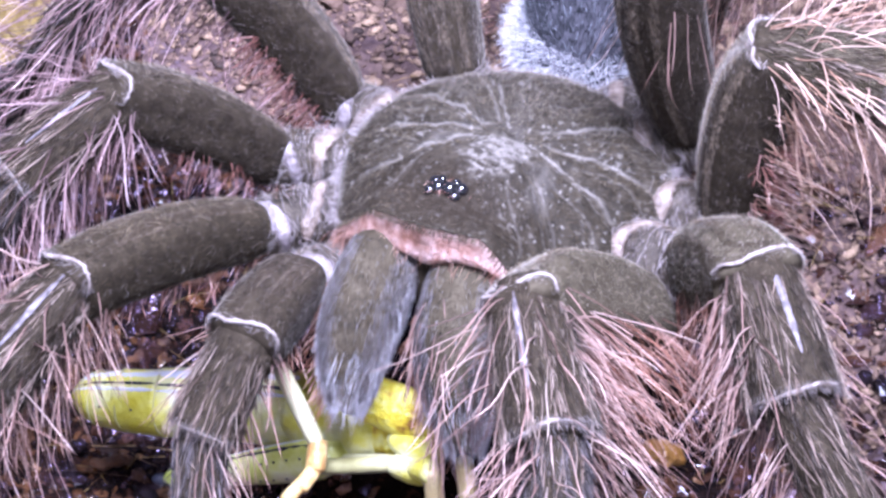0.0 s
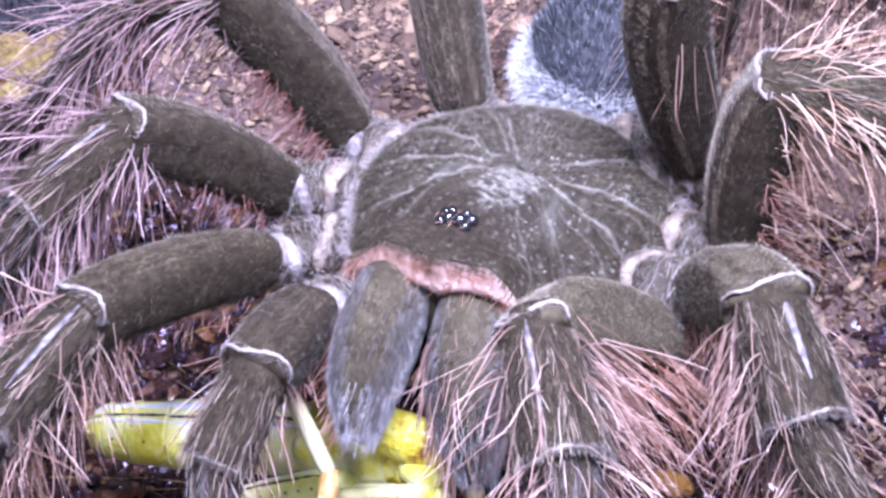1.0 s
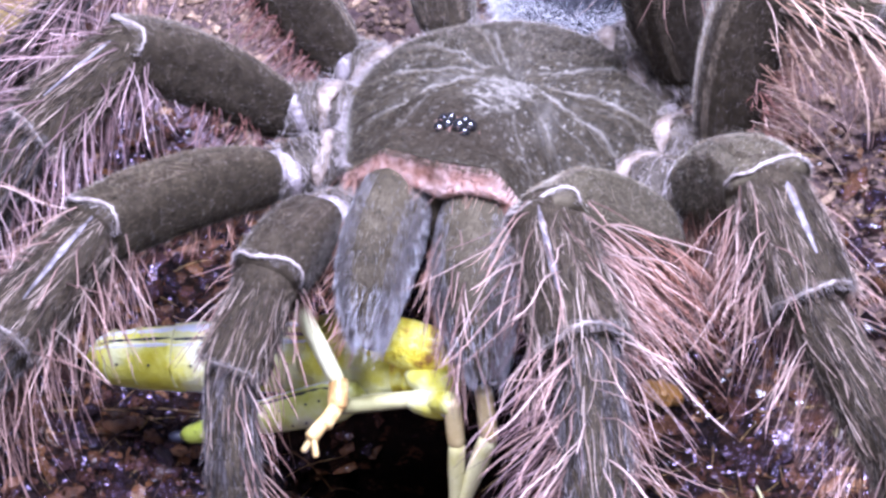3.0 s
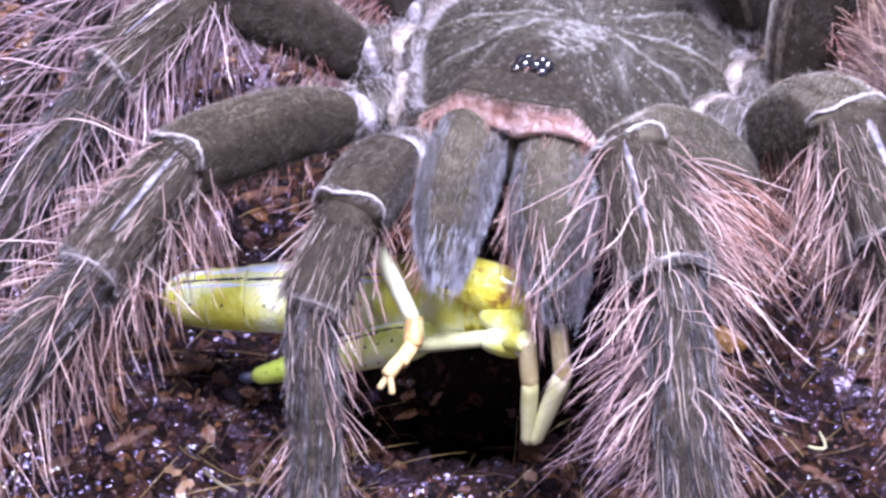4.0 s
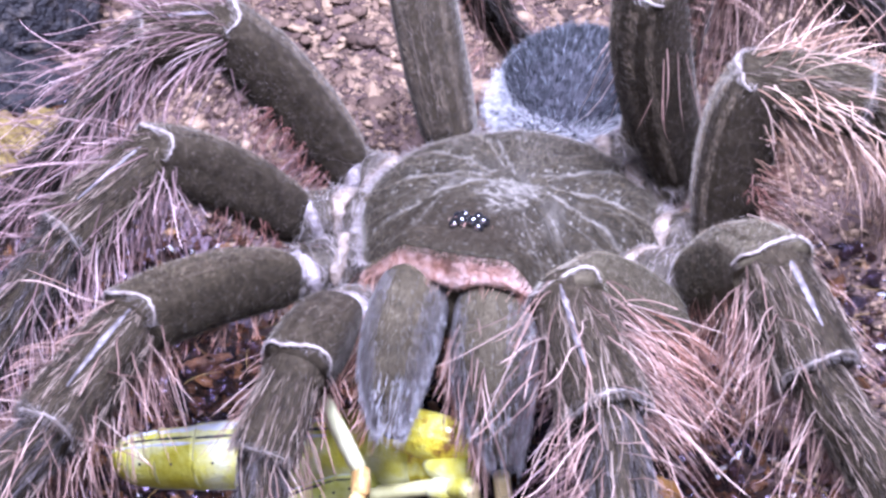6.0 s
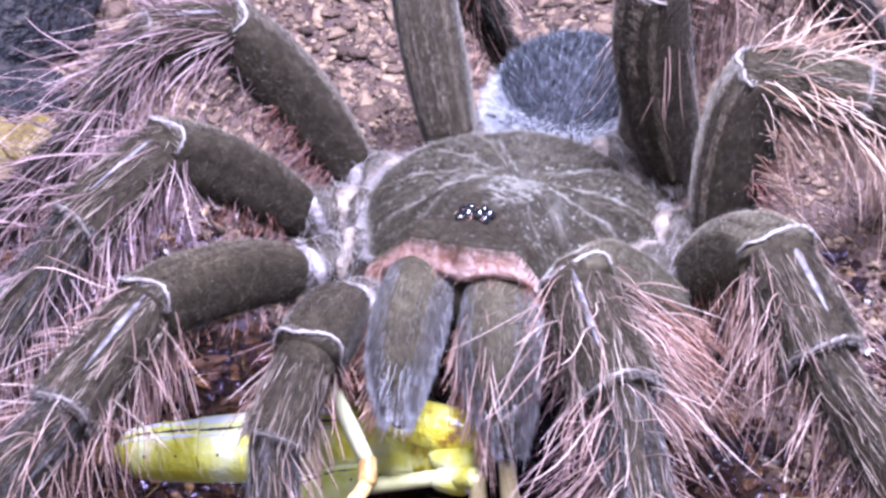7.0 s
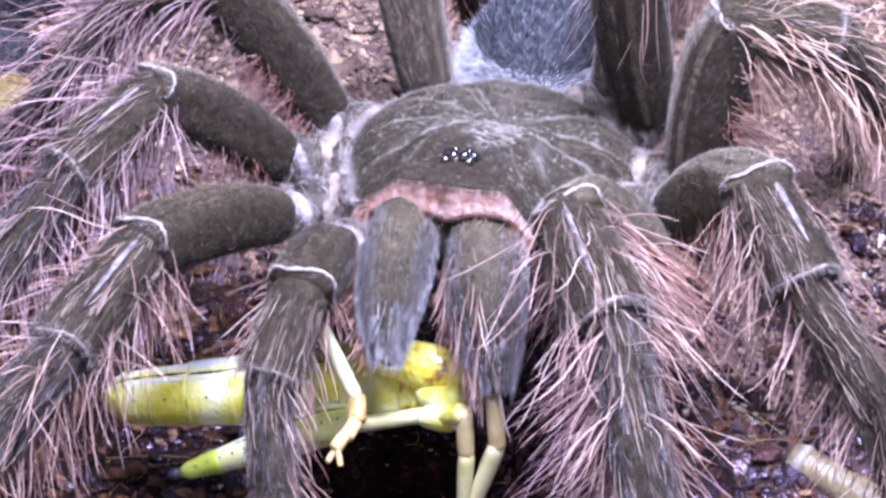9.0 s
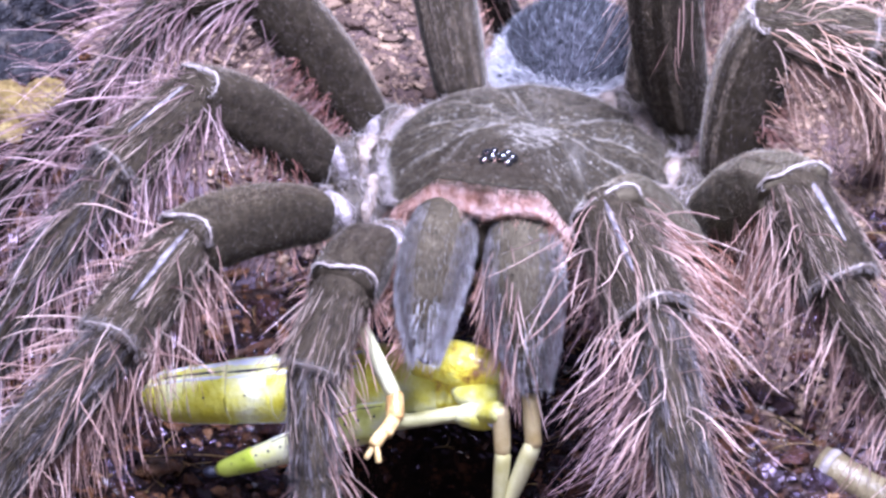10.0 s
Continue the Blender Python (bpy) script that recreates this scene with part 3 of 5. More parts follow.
tagged(part("loose_fibres", joined(loose_fibres(1300, (-70, 70), (-55, 60), (2, 9), 13), loose_fibres(120, (-26, -12), (-24, -12), (3, 9), 18), loose_fibres(60, (20, 34), (-30, -18), (3, 8), 20)), M_FIBRE), "loose brown and straw coconut fibres on the substrate", "fibre", kind="stuff")

# ---- tarantula ----
spider = new("tarantula")
spider.location = (0.007, 0.010, 0.0)
tagged(spider, "large brown velvety tarantula with rosy bristles feeding on a locust", "tarantula")

FEMUR = [(0, 0.50), (0.03, 0.70), (0.12, 0.86), (0.4, 0.97), (0.75, 1.0), (0.92, 1.0), (0.975, 1.02), (0.99, 1.0), (1.0, 0.84)]
PATELLA = [(0, 0.60), (0.08, 0.74), (0.25, 0.87), (0.5, 0.95), (0.85, 1.03), (0.94, 1.02), (0.985, 0.93), (1.0, 0.78)]
TIBIA = [(0, 0.80), (0.06, 0.88), (0.25, 0.90), (0.6, 0.95), (0.88, 0.92), (0.97, 0.82), (1.0, 0.5)]
TARSUS = [(0, 0.6), (0.1, 0.95), (0.6, 0.95), (0.9, 0.8), (1.0, 0.35)]
STUB = [(0, 0.7), (0.2, 1.0), (0.8, 1.0), (1.0, 0.75)]
SEG = {"femur": FEMUR, "patella": PATELLA, "tibia": TIBIA, "metatarsus": TIBIA, "tarsus": TARSUS}


def hip_joint(ob, stub):
    """Folds of pale skin and tufts where the leg joins the body."""
    for u, wide, phi0, phi1, tilt, mat, label in ((0.94, 0.30, -1.7, 2.0, 0.18, M_MEMB, "lilac-white fold of joint skin"), (0.40, 0.27, -1.5, 1.8, -0.14, M_LOBE, "cream-coloured fold of joint skin")):
        soft = part("membrane", stub.cuff(u, wide * min(1.0, 7 / stub.length), phi0, phi1, 0.28, tilt), mat, ob, label)
        part("fuzz", fur(stub, 160, 1.3, 0.5, 0.022, (phi0, phi1), (u - 0.14, u + 0.12)), M_FRINGE, soft, kind="stuff")
    c = 200
    U, P = RNG.uniform(0.05, 1.05, c), RNG.uniform(-1.6, 1.9, c)
    n = stub.normal(U, P)
    way = np.cross(n, stub.axis) * RNG.choice([-1.0, 1.0], c)[:, None] + 0.25 * n + 0.3 * stub.axis + RNG.normal(0, 0.15, (c, 3))
    part("curved_hair", strands(stub.place(U, P, 0.1), way, RNG.uniform(1.2, 3.0, c), 0.045, -0.55 * n, 6), M_FRINGE, ob, "pale curved hairs round the joint", kind="stuff")


def leg(prefix, points, widths, long=1.0, hairy=1.0, drape=None, comb=None, wisps=None, fair=None, red=0, velvet=M_UMBER, hide=M_SKIN, ridge=0.0, stripes=((-0.30, 0.30),), wispy=(-2.6, 2.6), lip=0.26, cross=None, pelt=(M_FURD, M_COAT, M_GREYC)):
    """points: hip, trochanter, knee and the further joints down to the tip; widths: one for each segment from the femur on.
    drape: count, lengths and way of the hairs under the femur; comb: the same for those under the patella and tibia."""
    hip, tro, *rest = points
    stub = Limb(hip, tro, widths[0] * 0.92, widths[0] * 0.92, STUB)
    ob = part(prefix + "trochanter", sleeve(hip, tro, widths[0] * 0.90, 3, 0.16), M_COXA, spider)
    part("velvet", fur(stub, 2600, 0.8, radius=0.028), M_FUR, ob, kind="stuff")
    part("setae", setae(stub, 70, (1.0, 3.2), 0.9, radius=0.035), M_FRINGE, ob, kind="stuff")
    hip_joint(ob, stub)
    names = ("femur", "patella", "tibia", "metatarsus", "tarsus") if len(rest) == 5 else ("femur", "patella", "tibia", "tarsus")
    joints = [np.array(q, float) for q in (tro, *rest)]
    ways = [unit(q - p) for p, q in zip(joints, joints[1:])]
    for n, (name, w) in enumerate(zip(names, widths)):
        a, b, d = joints[n], joints[n + 1], ways[n]
        turn = -ways[1] if n == 0 else ways[n - 1]
        up = turn - d * (turn @ d)
        up = up + 0.25 * (np.array([0, 0, 1.0]) - d * d[2])
        rise = (0.045 if n == 0 else 0.02) * np.linalg.norm(b - a)
        if n == 1:
            a = a - ways[0] * w * 0.16
        limb = Limb(a - d * w * (0.12 if n == 0 else 0.30), b + d * w * (0.02 if n == 0 else 0.04), w, w * (1.10 if n == 0 else 0.98), SEG[name], bow=unit(up) * rise, up=up, box=2.8 if n == 0 else 2.3, furrow=0.0 if n == 0 else 0.022, lip=w * lip if n == 0 else 0.0, hook=unit(0.4 * ways[0] + ways[1]))
        ob = part(prefix + name, limb.mesh(34, 40), hide if n == 0 else M_SKIN, spider)
        area = w * math.pi * limb.length
        if name == "femur":
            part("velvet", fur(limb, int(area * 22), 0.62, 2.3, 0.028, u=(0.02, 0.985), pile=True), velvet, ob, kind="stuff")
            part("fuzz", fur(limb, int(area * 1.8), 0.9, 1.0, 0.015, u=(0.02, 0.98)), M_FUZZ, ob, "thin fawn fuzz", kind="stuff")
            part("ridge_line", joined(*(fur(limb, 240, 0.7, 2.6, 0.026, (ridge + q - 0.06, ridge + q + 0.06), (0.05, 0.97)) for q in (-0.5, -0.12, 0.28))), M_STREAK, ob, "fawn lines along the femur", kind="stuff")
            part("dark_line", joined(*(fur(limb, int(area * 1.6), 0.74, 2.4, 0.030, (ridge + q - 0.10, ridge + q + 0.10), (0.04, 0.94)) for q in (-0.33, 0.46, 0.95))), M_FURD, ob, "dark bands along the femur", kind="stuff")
            under = setae(limb, int(100 * hairy), (1.5, 4.5), 0.6, phi=(math.pi - 1.0, math.pi + 1.0), sag=0.2, radius=0.055)
            if drape:
                under = joined(under, hanging(limb, *drape))
            part("setae", under, fair or M_RUST, ob, kind="stuff")
            if red:
                part("red_setae", setae(limb, red, (1.5, 4.5), 0.3, phi=(math.pi - 1.1, math.pi + 1.1), u=(0.0, 0.6), radius=0.05), M_RED, ob, "short rust-red bristles", kind="stuff")
            knob = limb.b - limb.axis * w * 0.10 + 0.10 * w * ways[1]
            pad = part("knee_pad", blob(knob, np.array([0.42, 0.42, 0.42]) * w, 0, 18, 26), M_SKIN, ob)
            c = 1500
            q = unit(RNG.normal(size=(c, 3)))
            part("velvet", strands(knob + q * 0.41 * w, q + 1.2 * ways[1] + RNG.normal(0, 0.3, (c, 3)), RNG.uniform(0.5, 1.1, c), 0.03, -0.2 * q, 2), M_FURD, pad, kind="stuff")
            part("joint_band", limb.band(0.982, -1.25, 1.25, 0.27, 0.12, 60), M_PALE, ob, "pale bead along the knee joint")
            part("knee_fringe", fur(limb, 200, 0.7, 3.4, 0.02, (-1.4, 1.4), (0.965, 0.995)), M_FRINGE, ob, kind="stuff")
        else:
            last = name in ("metatarsus", "tarsus")
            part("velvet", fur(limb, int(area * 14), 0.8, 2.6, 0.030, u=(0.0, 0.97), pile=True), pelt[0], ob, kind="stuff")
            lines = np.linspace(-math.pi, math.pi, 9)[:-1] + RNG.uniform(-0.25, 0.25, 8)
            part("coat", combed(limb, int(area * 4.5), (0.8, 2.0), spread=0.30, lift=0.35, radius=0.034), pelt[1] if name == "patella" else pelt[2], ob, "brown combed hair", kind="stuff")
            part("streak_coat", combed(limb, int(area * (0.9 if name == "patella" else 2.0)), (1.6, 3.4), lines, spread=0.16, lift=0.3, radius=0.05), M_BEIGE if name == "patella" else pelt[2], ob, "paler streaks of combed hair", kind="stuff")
            count = int((44 if name == "patella" else 52) * hairy)
            part("combed_setae", setae(limb, count, (3.5 * long, 7.5 * long), 3.8, phi=(-1.7, 1.7), sag=0.05, radius=0.088, lift=0.42, u=(0.0, 0.80), spread=0.32), M_BEIGE, ob, "beige combed bristles", kind="stuff")
            bits = [setae(limb, int(60 * hairy), (4 * long, 10 * long), 1.1, phi=(1.3, 2 * math.pi - 1.3), radius=0.085)]
            if wisps and name != "tarsus":
                bits.append(setae(limb, wisps[0], wisps[1], 0.7, phi=wispy, sag=0.22, radius=0.085, segs=9, spread=0.3))
            if comb and not last:
                bits.append(hanging(limb, *comb))
            if cross:
                part("crossing_setae", hanging(limb, *cross), M_LILAC, ob, "thin lilac-rose bristles", kind="stuff")
            part("setae", joined(*bits), fair if fair and name != "tarsus" else M_SETA, ob, "long rosy bristles", kind="stuff")
            if name == "patella":
                for phi, wide in stripes:
                    part("bald_stripe", limb.stripe(phi, 0.14, 0.76, wide, 0.30), M_STRIPE, ob, "bare pale stripe")
                part("joint_band", limb.band(0.965, -1.4, 1.4, 0.24 * long ** 2, 0.06, 44), M_PALE, ob, "pale joint rim")
                part("joint_fringe", fur(limb, 520, 1.0, 1.9, 0.022, (-2.2, 2.2), (0.91, 0.985)), M_FRINGE, ob, kind="stuff")


DOWN = (0.0, -0.1, -1.0)
leg("", [(-8, 7, 36), (-17.5, 3, 35.5), (-31.8, -16.5, 45.3), (-38.3, -27, 40), (-47, -35.3, 32.5), (-54, -44, 15), (-58, -51, 4)], (6.6, 7.0, 5.8, 4.6, 4.2), comb=(110, (5, 12), DOWN), wisps=(55, (5, 11)), velvet=M_FUR)
leg("", [(-8, 14, 36), (-17.4, 13, 35.8), (-32.2, 4.5, 50.1), (-40, -3, 44.2), (-48, -12, 34), (-57, -19, 17), (-63, -24, 5)], (6.8, 6.8, 5.6, 4.6, 4.2), comb=(90, (6, 13), (-0.3, 0.0, -1.0)), wisps=(85, (6, 14)), red=120, fair=M_LILAC, stripes=((-0.3, 0.20),))
leg("", [(-4, 20, 35), (-11.4, 24.3, 34.2), (-26.6, 25.5, 52.8), (-35, 24, 51), (-42, 20, 41), (-54, 26, 22), (-60, 30, 8)], (7.0, 6.6, 5.4, 4.6, 4.2), comb=(90, (6, 12), (-0.7, 0.3, -0.5)), wisps=(130, (7, 15)), drape=(120, (4, 8), (-0.5, 0.3, -0.8)), red=420, fair=M_LILAC, ridge=0.1)
leg("", [(4, 24, 35), (0.5, 28, 36.5), (-5, 38, 55), (-3, 50, 55), (6.6, 60, 34), (12, 74, 20), (14, 82, 14)], (7.4, 6.6, 5.6, 4.6, 4.2), ridge=-0.2)
leg("", [(17, 3, 38), (26.3, -2, 41.2), (29.2, -16.5, 56.2), (33, -26, 51), (40.5, -35.5, 43.5), (49, -48, 24), (53, -56, 5)], (7.9, 7.6, 5.4, 4.8, 4.2), wisps=(40, (5, 10)), wispy=(0.6, 2.8), comb=(75, (5, 12), (0.1, 0.0, -1.0)), drape=(135, (4, 9), (0.3, -0.3, -1.0)), velvet=M_PALEFUR, hide=M_ASH, pelt=(M_FURD, M_COAT, M_COAT), stripes=((-0.2, 0.32),), lip=0.46)
leg("", [(20, 9, 38), (29.8, 7, 40), (30.4, 7.5, 62.4), (41, 5.5, 60.6), (50, 8, 51), (61, 12, 28), (66, 14, 6)], (7.4, 7.8, 6.2, 4.8, 4.2), comb=(150, (6, 14), (0.75, 0.1, -0.6), (math.pi - 1.2, math.pi + 1.2), (0.05, 0.98), 0.06), drape=(150, (4, 10), (1.0, 0.1, -0.25), (math.pi - 1.2, math.pi + 1.2), (0.05, 0.9), 0.05), fair=M_BLOND, pelt=(M_PALEFUR, M_STREAK, M_STREAK), wisps=(90, (5, 12)), red=350, hairy=0.8, stripes=())
leg("", [(18, 16, 38), (26.0, 18.6, 41), (18.2, 13.8, 68.5), (30, 21.6, 71), (47.5, 35, 53.5), (60, 48, 28), (66, 56, 14)], (7.3, 7.0, 6.0, 4.8, 4.2), comb=(90, (8, 16), (-0.1, 0.1, -1.0)))
leg("", [(15, 22, 36), (23, 27, 38), (25.5, 34, 58), (30, 46, 60), (36, 66, 44), (42, 84, 26), (45, 94, 16)], (7.6, 6.6, 5.6, 4.6, 4.2), comb=(90, (8, 16), (-0.1, 0.1, -1.0)))
leg("pedipalp_", [(-5, 0, 34), (-12.0, -5.4, 37.2), (-15.5, -17.5, 41.3), (-18.2, -23.2, 34.8), (-17, -31, 27), (-17.3, -37, 18.5)], (7.0, 6.2, 4.9, 4.6), long=0.75, hairy=0.9, stripes=())
leg("pedipalp_", [(12, 0, 37), (21.8, -9, 41.3), (9.2, -23.5, 56.5), (12.9, -34.2, 52.3), (14.2, -46.2, 48.6), (16.6, -53.5, 41)], (7.6, 7.5, 5.5, 5.2), comb=(150, (6, 14), (0.8, 0.0, -0.7)), drape=(160, (6, 13), (0.85, -0.25, -0.6)), wisps=(48, (6, 13)), hairy=1.1, velvet=M_PALEFUR, hide=M_ASH, pelt=(M_FURD, M_COAT, M_GREYC), stripes=((-0.12, 0.30),), lip=0.46, cross=(125, (5, 12), (-0.75, -0.2, -0.75), (math.pi - 0.6, math.pi + 1.7), (0.05, 0.98), 0.07))

# carapace
CC, CF, CS = np.array([7.0, 10.5]), np.array([-0.44, -0.898]), np.array([0.898, -0.44])


def bell(x, w):
    return np.exp(-(x / w) ** 2)


def step(x, a, b):
    t = np.clip((x - a) / (b - a), 0, 1)
    return t * t * (3 - 2 * t)


def carapace_point(rho, th):
    """th 0 is the front, positive towards the viewer's right; rho 0 at the centre, 1 at the rim."""
    front = bell(np.abs(th) - 0.55, 0.25) * 1.6 + bell(th, 0.35) * 1.0
    R = 17.1 + front
    f, s = rho * R * np.cos(th), rho * R * np.sin(th)
    raised = step(f, 10.5, 15.5) * step(np.where(s > 0, 13.0, 12.0) - np.abs(s), 0, 7.5)
    rim = 38.8 + 0.06 * s + (7.5 + 0.17 * s) * raised
    top = 44.6 + 0.05 * s - 1.0 * step(-f, 0, 11)
    z = rim + (top - rim) * (1 - rho ** 4)
    head = bell(s / (1 + 0.02 * f), 8.5) * step(f, -1, 9) * (1 - 0.55 * step(f, 13, 18))
    edge = step(7.2 + 0.12 * f - np.abs(s), 0, 2.2) * step(f, -2, 4) * (1 - step(f, 10, 15))
    z = z + 1.9 * head + 0.75 * edge + 1.5 * bell(f - 12.2, 1.9) * bell(s, 2.3)
    furrow = np.zeros_like(z)
    for a in (0.80, 1.35, 1.85, 2.45):
        for sg in (-1, 1):
            d = np.abs(np.angle(np.exp(1j * (th - sg * a)))) * rho * R
            furrow += bell(d, 0.8) * step(rho, 0.12, 0.3) * (1 - step(rho, 0.8, 1.0))
    fov = bell(f + 1.5, 1.6) * bell(s, 1.2)
    z = z - 0.95 * furrow - 1.2 * fov + 0.26 * value_noise(f, s, 2.6, 21) + 0.14 * value_noise(f, s, 1.1, 22) + 0.06 * value_noise(f, s, 0.5, 29)
    ridge = bell(np.abs(s) - 5.0 - 0.25 * f, 1.0) * step(f, 0, 3) * (1 - step(f, 7, 10))
    pale = np.zeros_like(z)
    for a in (0.80, 1.35, 1.85, 2.45):
        for sg in (-1, 1):
            d = np.abs(np.angle(np.exp(1j * (th - sg * a)))) * rho * R
            pale += 0.62 * bell(d - 0.45 + 0.25 * value_noise(f, s, 1.4, 61), 0.14) * step(rho, 0.12, 0.25) * (1 - step(rho, 0.70, 0.93)) * (0.75 + 0.25 * np.sin(rho * 23 + a * 9 + sg)) * (0.4 if a < 1 and sg > 0 else 1.0)
    for a in (0.52, 1.08, 1.60, 2.15, 2.80):
        for sg in (-1, 1):
            d = np.abs(np.angle(np.exp(1j * (th - sg * a - 0.06 * np.sin(9 * rho + a))))) * rho * R
            pale += 0.22 * bell(d, 0.14) * step(rho, 0.35, 0.55) * (1 - step(rho, 0.85, 0.97))
    pale += 0.14 * bell(f - 1, 6) * bell(s, 5) * (0.6 + 0.6 * value_noise(f, s, 0.8, 26))
    pale += 0.34 * step(value_noise(f, s, 0.32, 23) + 0.5 * value_noise(f, s, 2.0, 24), 0.75, 1.1)
    pale += 0.14 * bell(f - 3.5, 3.2) * bell(s, 3.0) + 0.7 * step(rho, 0.94, 1.0) * step(np.abs(th), 0.55, 0.85) + 0.2 * ridge
    tongue = step(2.2 + 0.22 * f - np.abs(s - 0.5) + 0.6 * value_noise(f, s, 1.2, 62), 0, 0.6) * step(f, -1.0, 0.6) * (1 - step(f + 0.8 * np.abs(s - 0.5), 8.0, 10.2))
    pale += 0.50 * tongue * np.clip(0.35 + 0.9 * value_noise(f, s, 0.45, 28), 0, 1)
    pale = pale * (1 - 0.75 * bell(f - 13.5, 4.5) * bell(s, 7.0))
    xy = CC + f[..., None] * CF + s[..., None] * CS
    return np.concatenate([xy, z[..., None]], -1), np.clip(pale, 0, 1)


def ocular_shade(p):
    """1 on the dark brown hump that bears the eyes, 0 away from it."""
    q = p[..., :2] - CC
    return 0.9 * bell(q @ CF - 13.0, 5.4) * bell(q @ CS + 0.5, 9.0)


def on_carapace(f, s):
    """The point of the carapace f ahead of its centre and s to its side."""
    th = math.atan2(s, f)
    edge = 17.1 + bell(abs(th) - 0.55, 0.25) * 1.6 + bell(th, 0.35)
    return carapace_point(np.array([math.hypot(f, s) / edge]), np.array([th]))[0][0]


def build_carapace():
    nr, nt = 120, 800
    rho, th = np.meshgrid(np.linspace(0.004, 1, nr), np.linspace(-np.pi, np.pi, nt, endpoint=False), indexing="ij")
    v, pale = carapace_point(rho, th)
    rimv = v[-1].copy()
    fr = ((rimv[:, :2] - CC) @ CF)[:, None]
    low = rimv - np.concatenate([np.zeros((nt, 2)), 1.6 - 1.3 * step(fr, 10, 15)], 1)
    low[:, :2] = CC + (low[:, :2] - CC) * 0.985
    under = low + np.array([0, 0, -2.0])
    under[:, :2] = CC + (under[:, :2] - CC) * 0.8
    allv = np.concatenate([v.reshape(-1, 3), low, under, [[*CC, 33.0]]])
    n = nr * nt
    k = np.arange(nt)
    skirt = np.concatenate([grid_faces(3, nt) + (n - nt)])
    cap = np.stack([np.full(nt, len(allv) - 1), n + nt + k, n + nt + (k + 1) % nt], 1)
    me = mesh_from("carapace", allv, [grid_faces(nr, nt), skirt, cap])
    att = me.attributes.new("pale", "FLOAT", "POINT")
    att.data.foreach_set("value", np.concatenate([pale.ravel(), np.full(len(allv) - n, 0.05)]))
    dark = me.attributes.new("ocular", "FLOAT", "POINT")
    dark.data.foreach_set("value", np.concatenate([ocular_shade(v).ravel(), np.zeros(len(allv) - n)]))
    ob = part("carapace", me, M_CAR, spider, "olive-brown velvety carapace with pale radial furrows")
    # short velvet, combed towards the rim
    c = 18000
    rho, th = np.sqrt(RNG.uniform(0.005, 1, c)), RNG.uniform(-np.pi, np.pi, c)
    p, light = carapace_point(rho, th)
    q, _ = carapace_point(rho + 0.01, th)
    way = unit(q - p) + np.array([0, 0, 0.8]) + RNG.normal(0, 0.3, (c, 3))
    L = RNG.uniform(0.3, 0.7, c)
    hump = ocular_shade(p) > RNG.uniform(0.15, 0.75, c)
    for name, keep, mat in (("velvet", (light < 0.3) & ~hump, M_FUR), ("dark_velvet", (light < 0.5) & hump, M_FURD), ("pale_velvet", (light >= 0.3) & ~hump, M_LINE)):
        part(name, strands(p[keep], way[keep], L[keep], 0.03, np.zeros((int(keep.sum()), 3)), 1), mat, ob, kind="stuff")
    c = 2200
    th = RNG.uniform(-np.pi, np.pi, c)
    th = th[np.abs(th) > 0.55]
    c = len(th)
    p, _ = carapace_point(np.full(c, 0.985), th)
    out = np.concatenate([unit(p[:, :2] - CC), np.zeros((c, 1))], 1)
    part("rim_fringe", strands(p, out + RNG.normal(0, 0.35, (c, 3)) + [0, 0, -0.1], RNG.uniform(0.6, 1.9, c), 0.045, np.tile([0, 0, -0.25], (c, 1)), 3), M_FRINGE, ob, "pale hair fringe", kind="stuff")
    # eyes on the mound, four to a side
    for f, s, r, rise in ((12.6, 0.62, 0.76, 0.12), (12.9, 1.36, 0.60, 0.05), (11.7, 1.42, 0.68, 0.10), (11.6, 0.78, 0.50, 0.20)):
        for sg in (-1, 1):
            c = on_carapace(f, sg * s - 0.4)
            geo = blob(c + [0, 0, rise], np.array([r, r, r]), 0, 20, 28)
            part("eye", geo, M_EYE, ob, "glossy black eye")
    c = 34
    f, s = RNG.uniform(10.5, 13.0, c), RNG.normal(0, 1.0, c)
    p = np.array([on_carapace(a, b) for a, b in zip(f, s)])
    part("brow_hair", strands(p, np.tile([CF[0], CF[1], 0.9], (c, 1)) + RNG.normal(0, 0.35, (c, 3)), RNG.uniform(0.9, 2.2, c), 0.035, np.tile([0, 0, -0.3], (c, 1)), 4), M_RUST, ob, "rusty wisps behind the eyes", kind="stuff")
    return ob


build_carapace()


mouth = blob(np.array([1.5, -3.2, 38.6]), np.array([10.0, 3.8, 4.4]), -0.456)
part("maxilla", mouth, M_SKIN, spider)
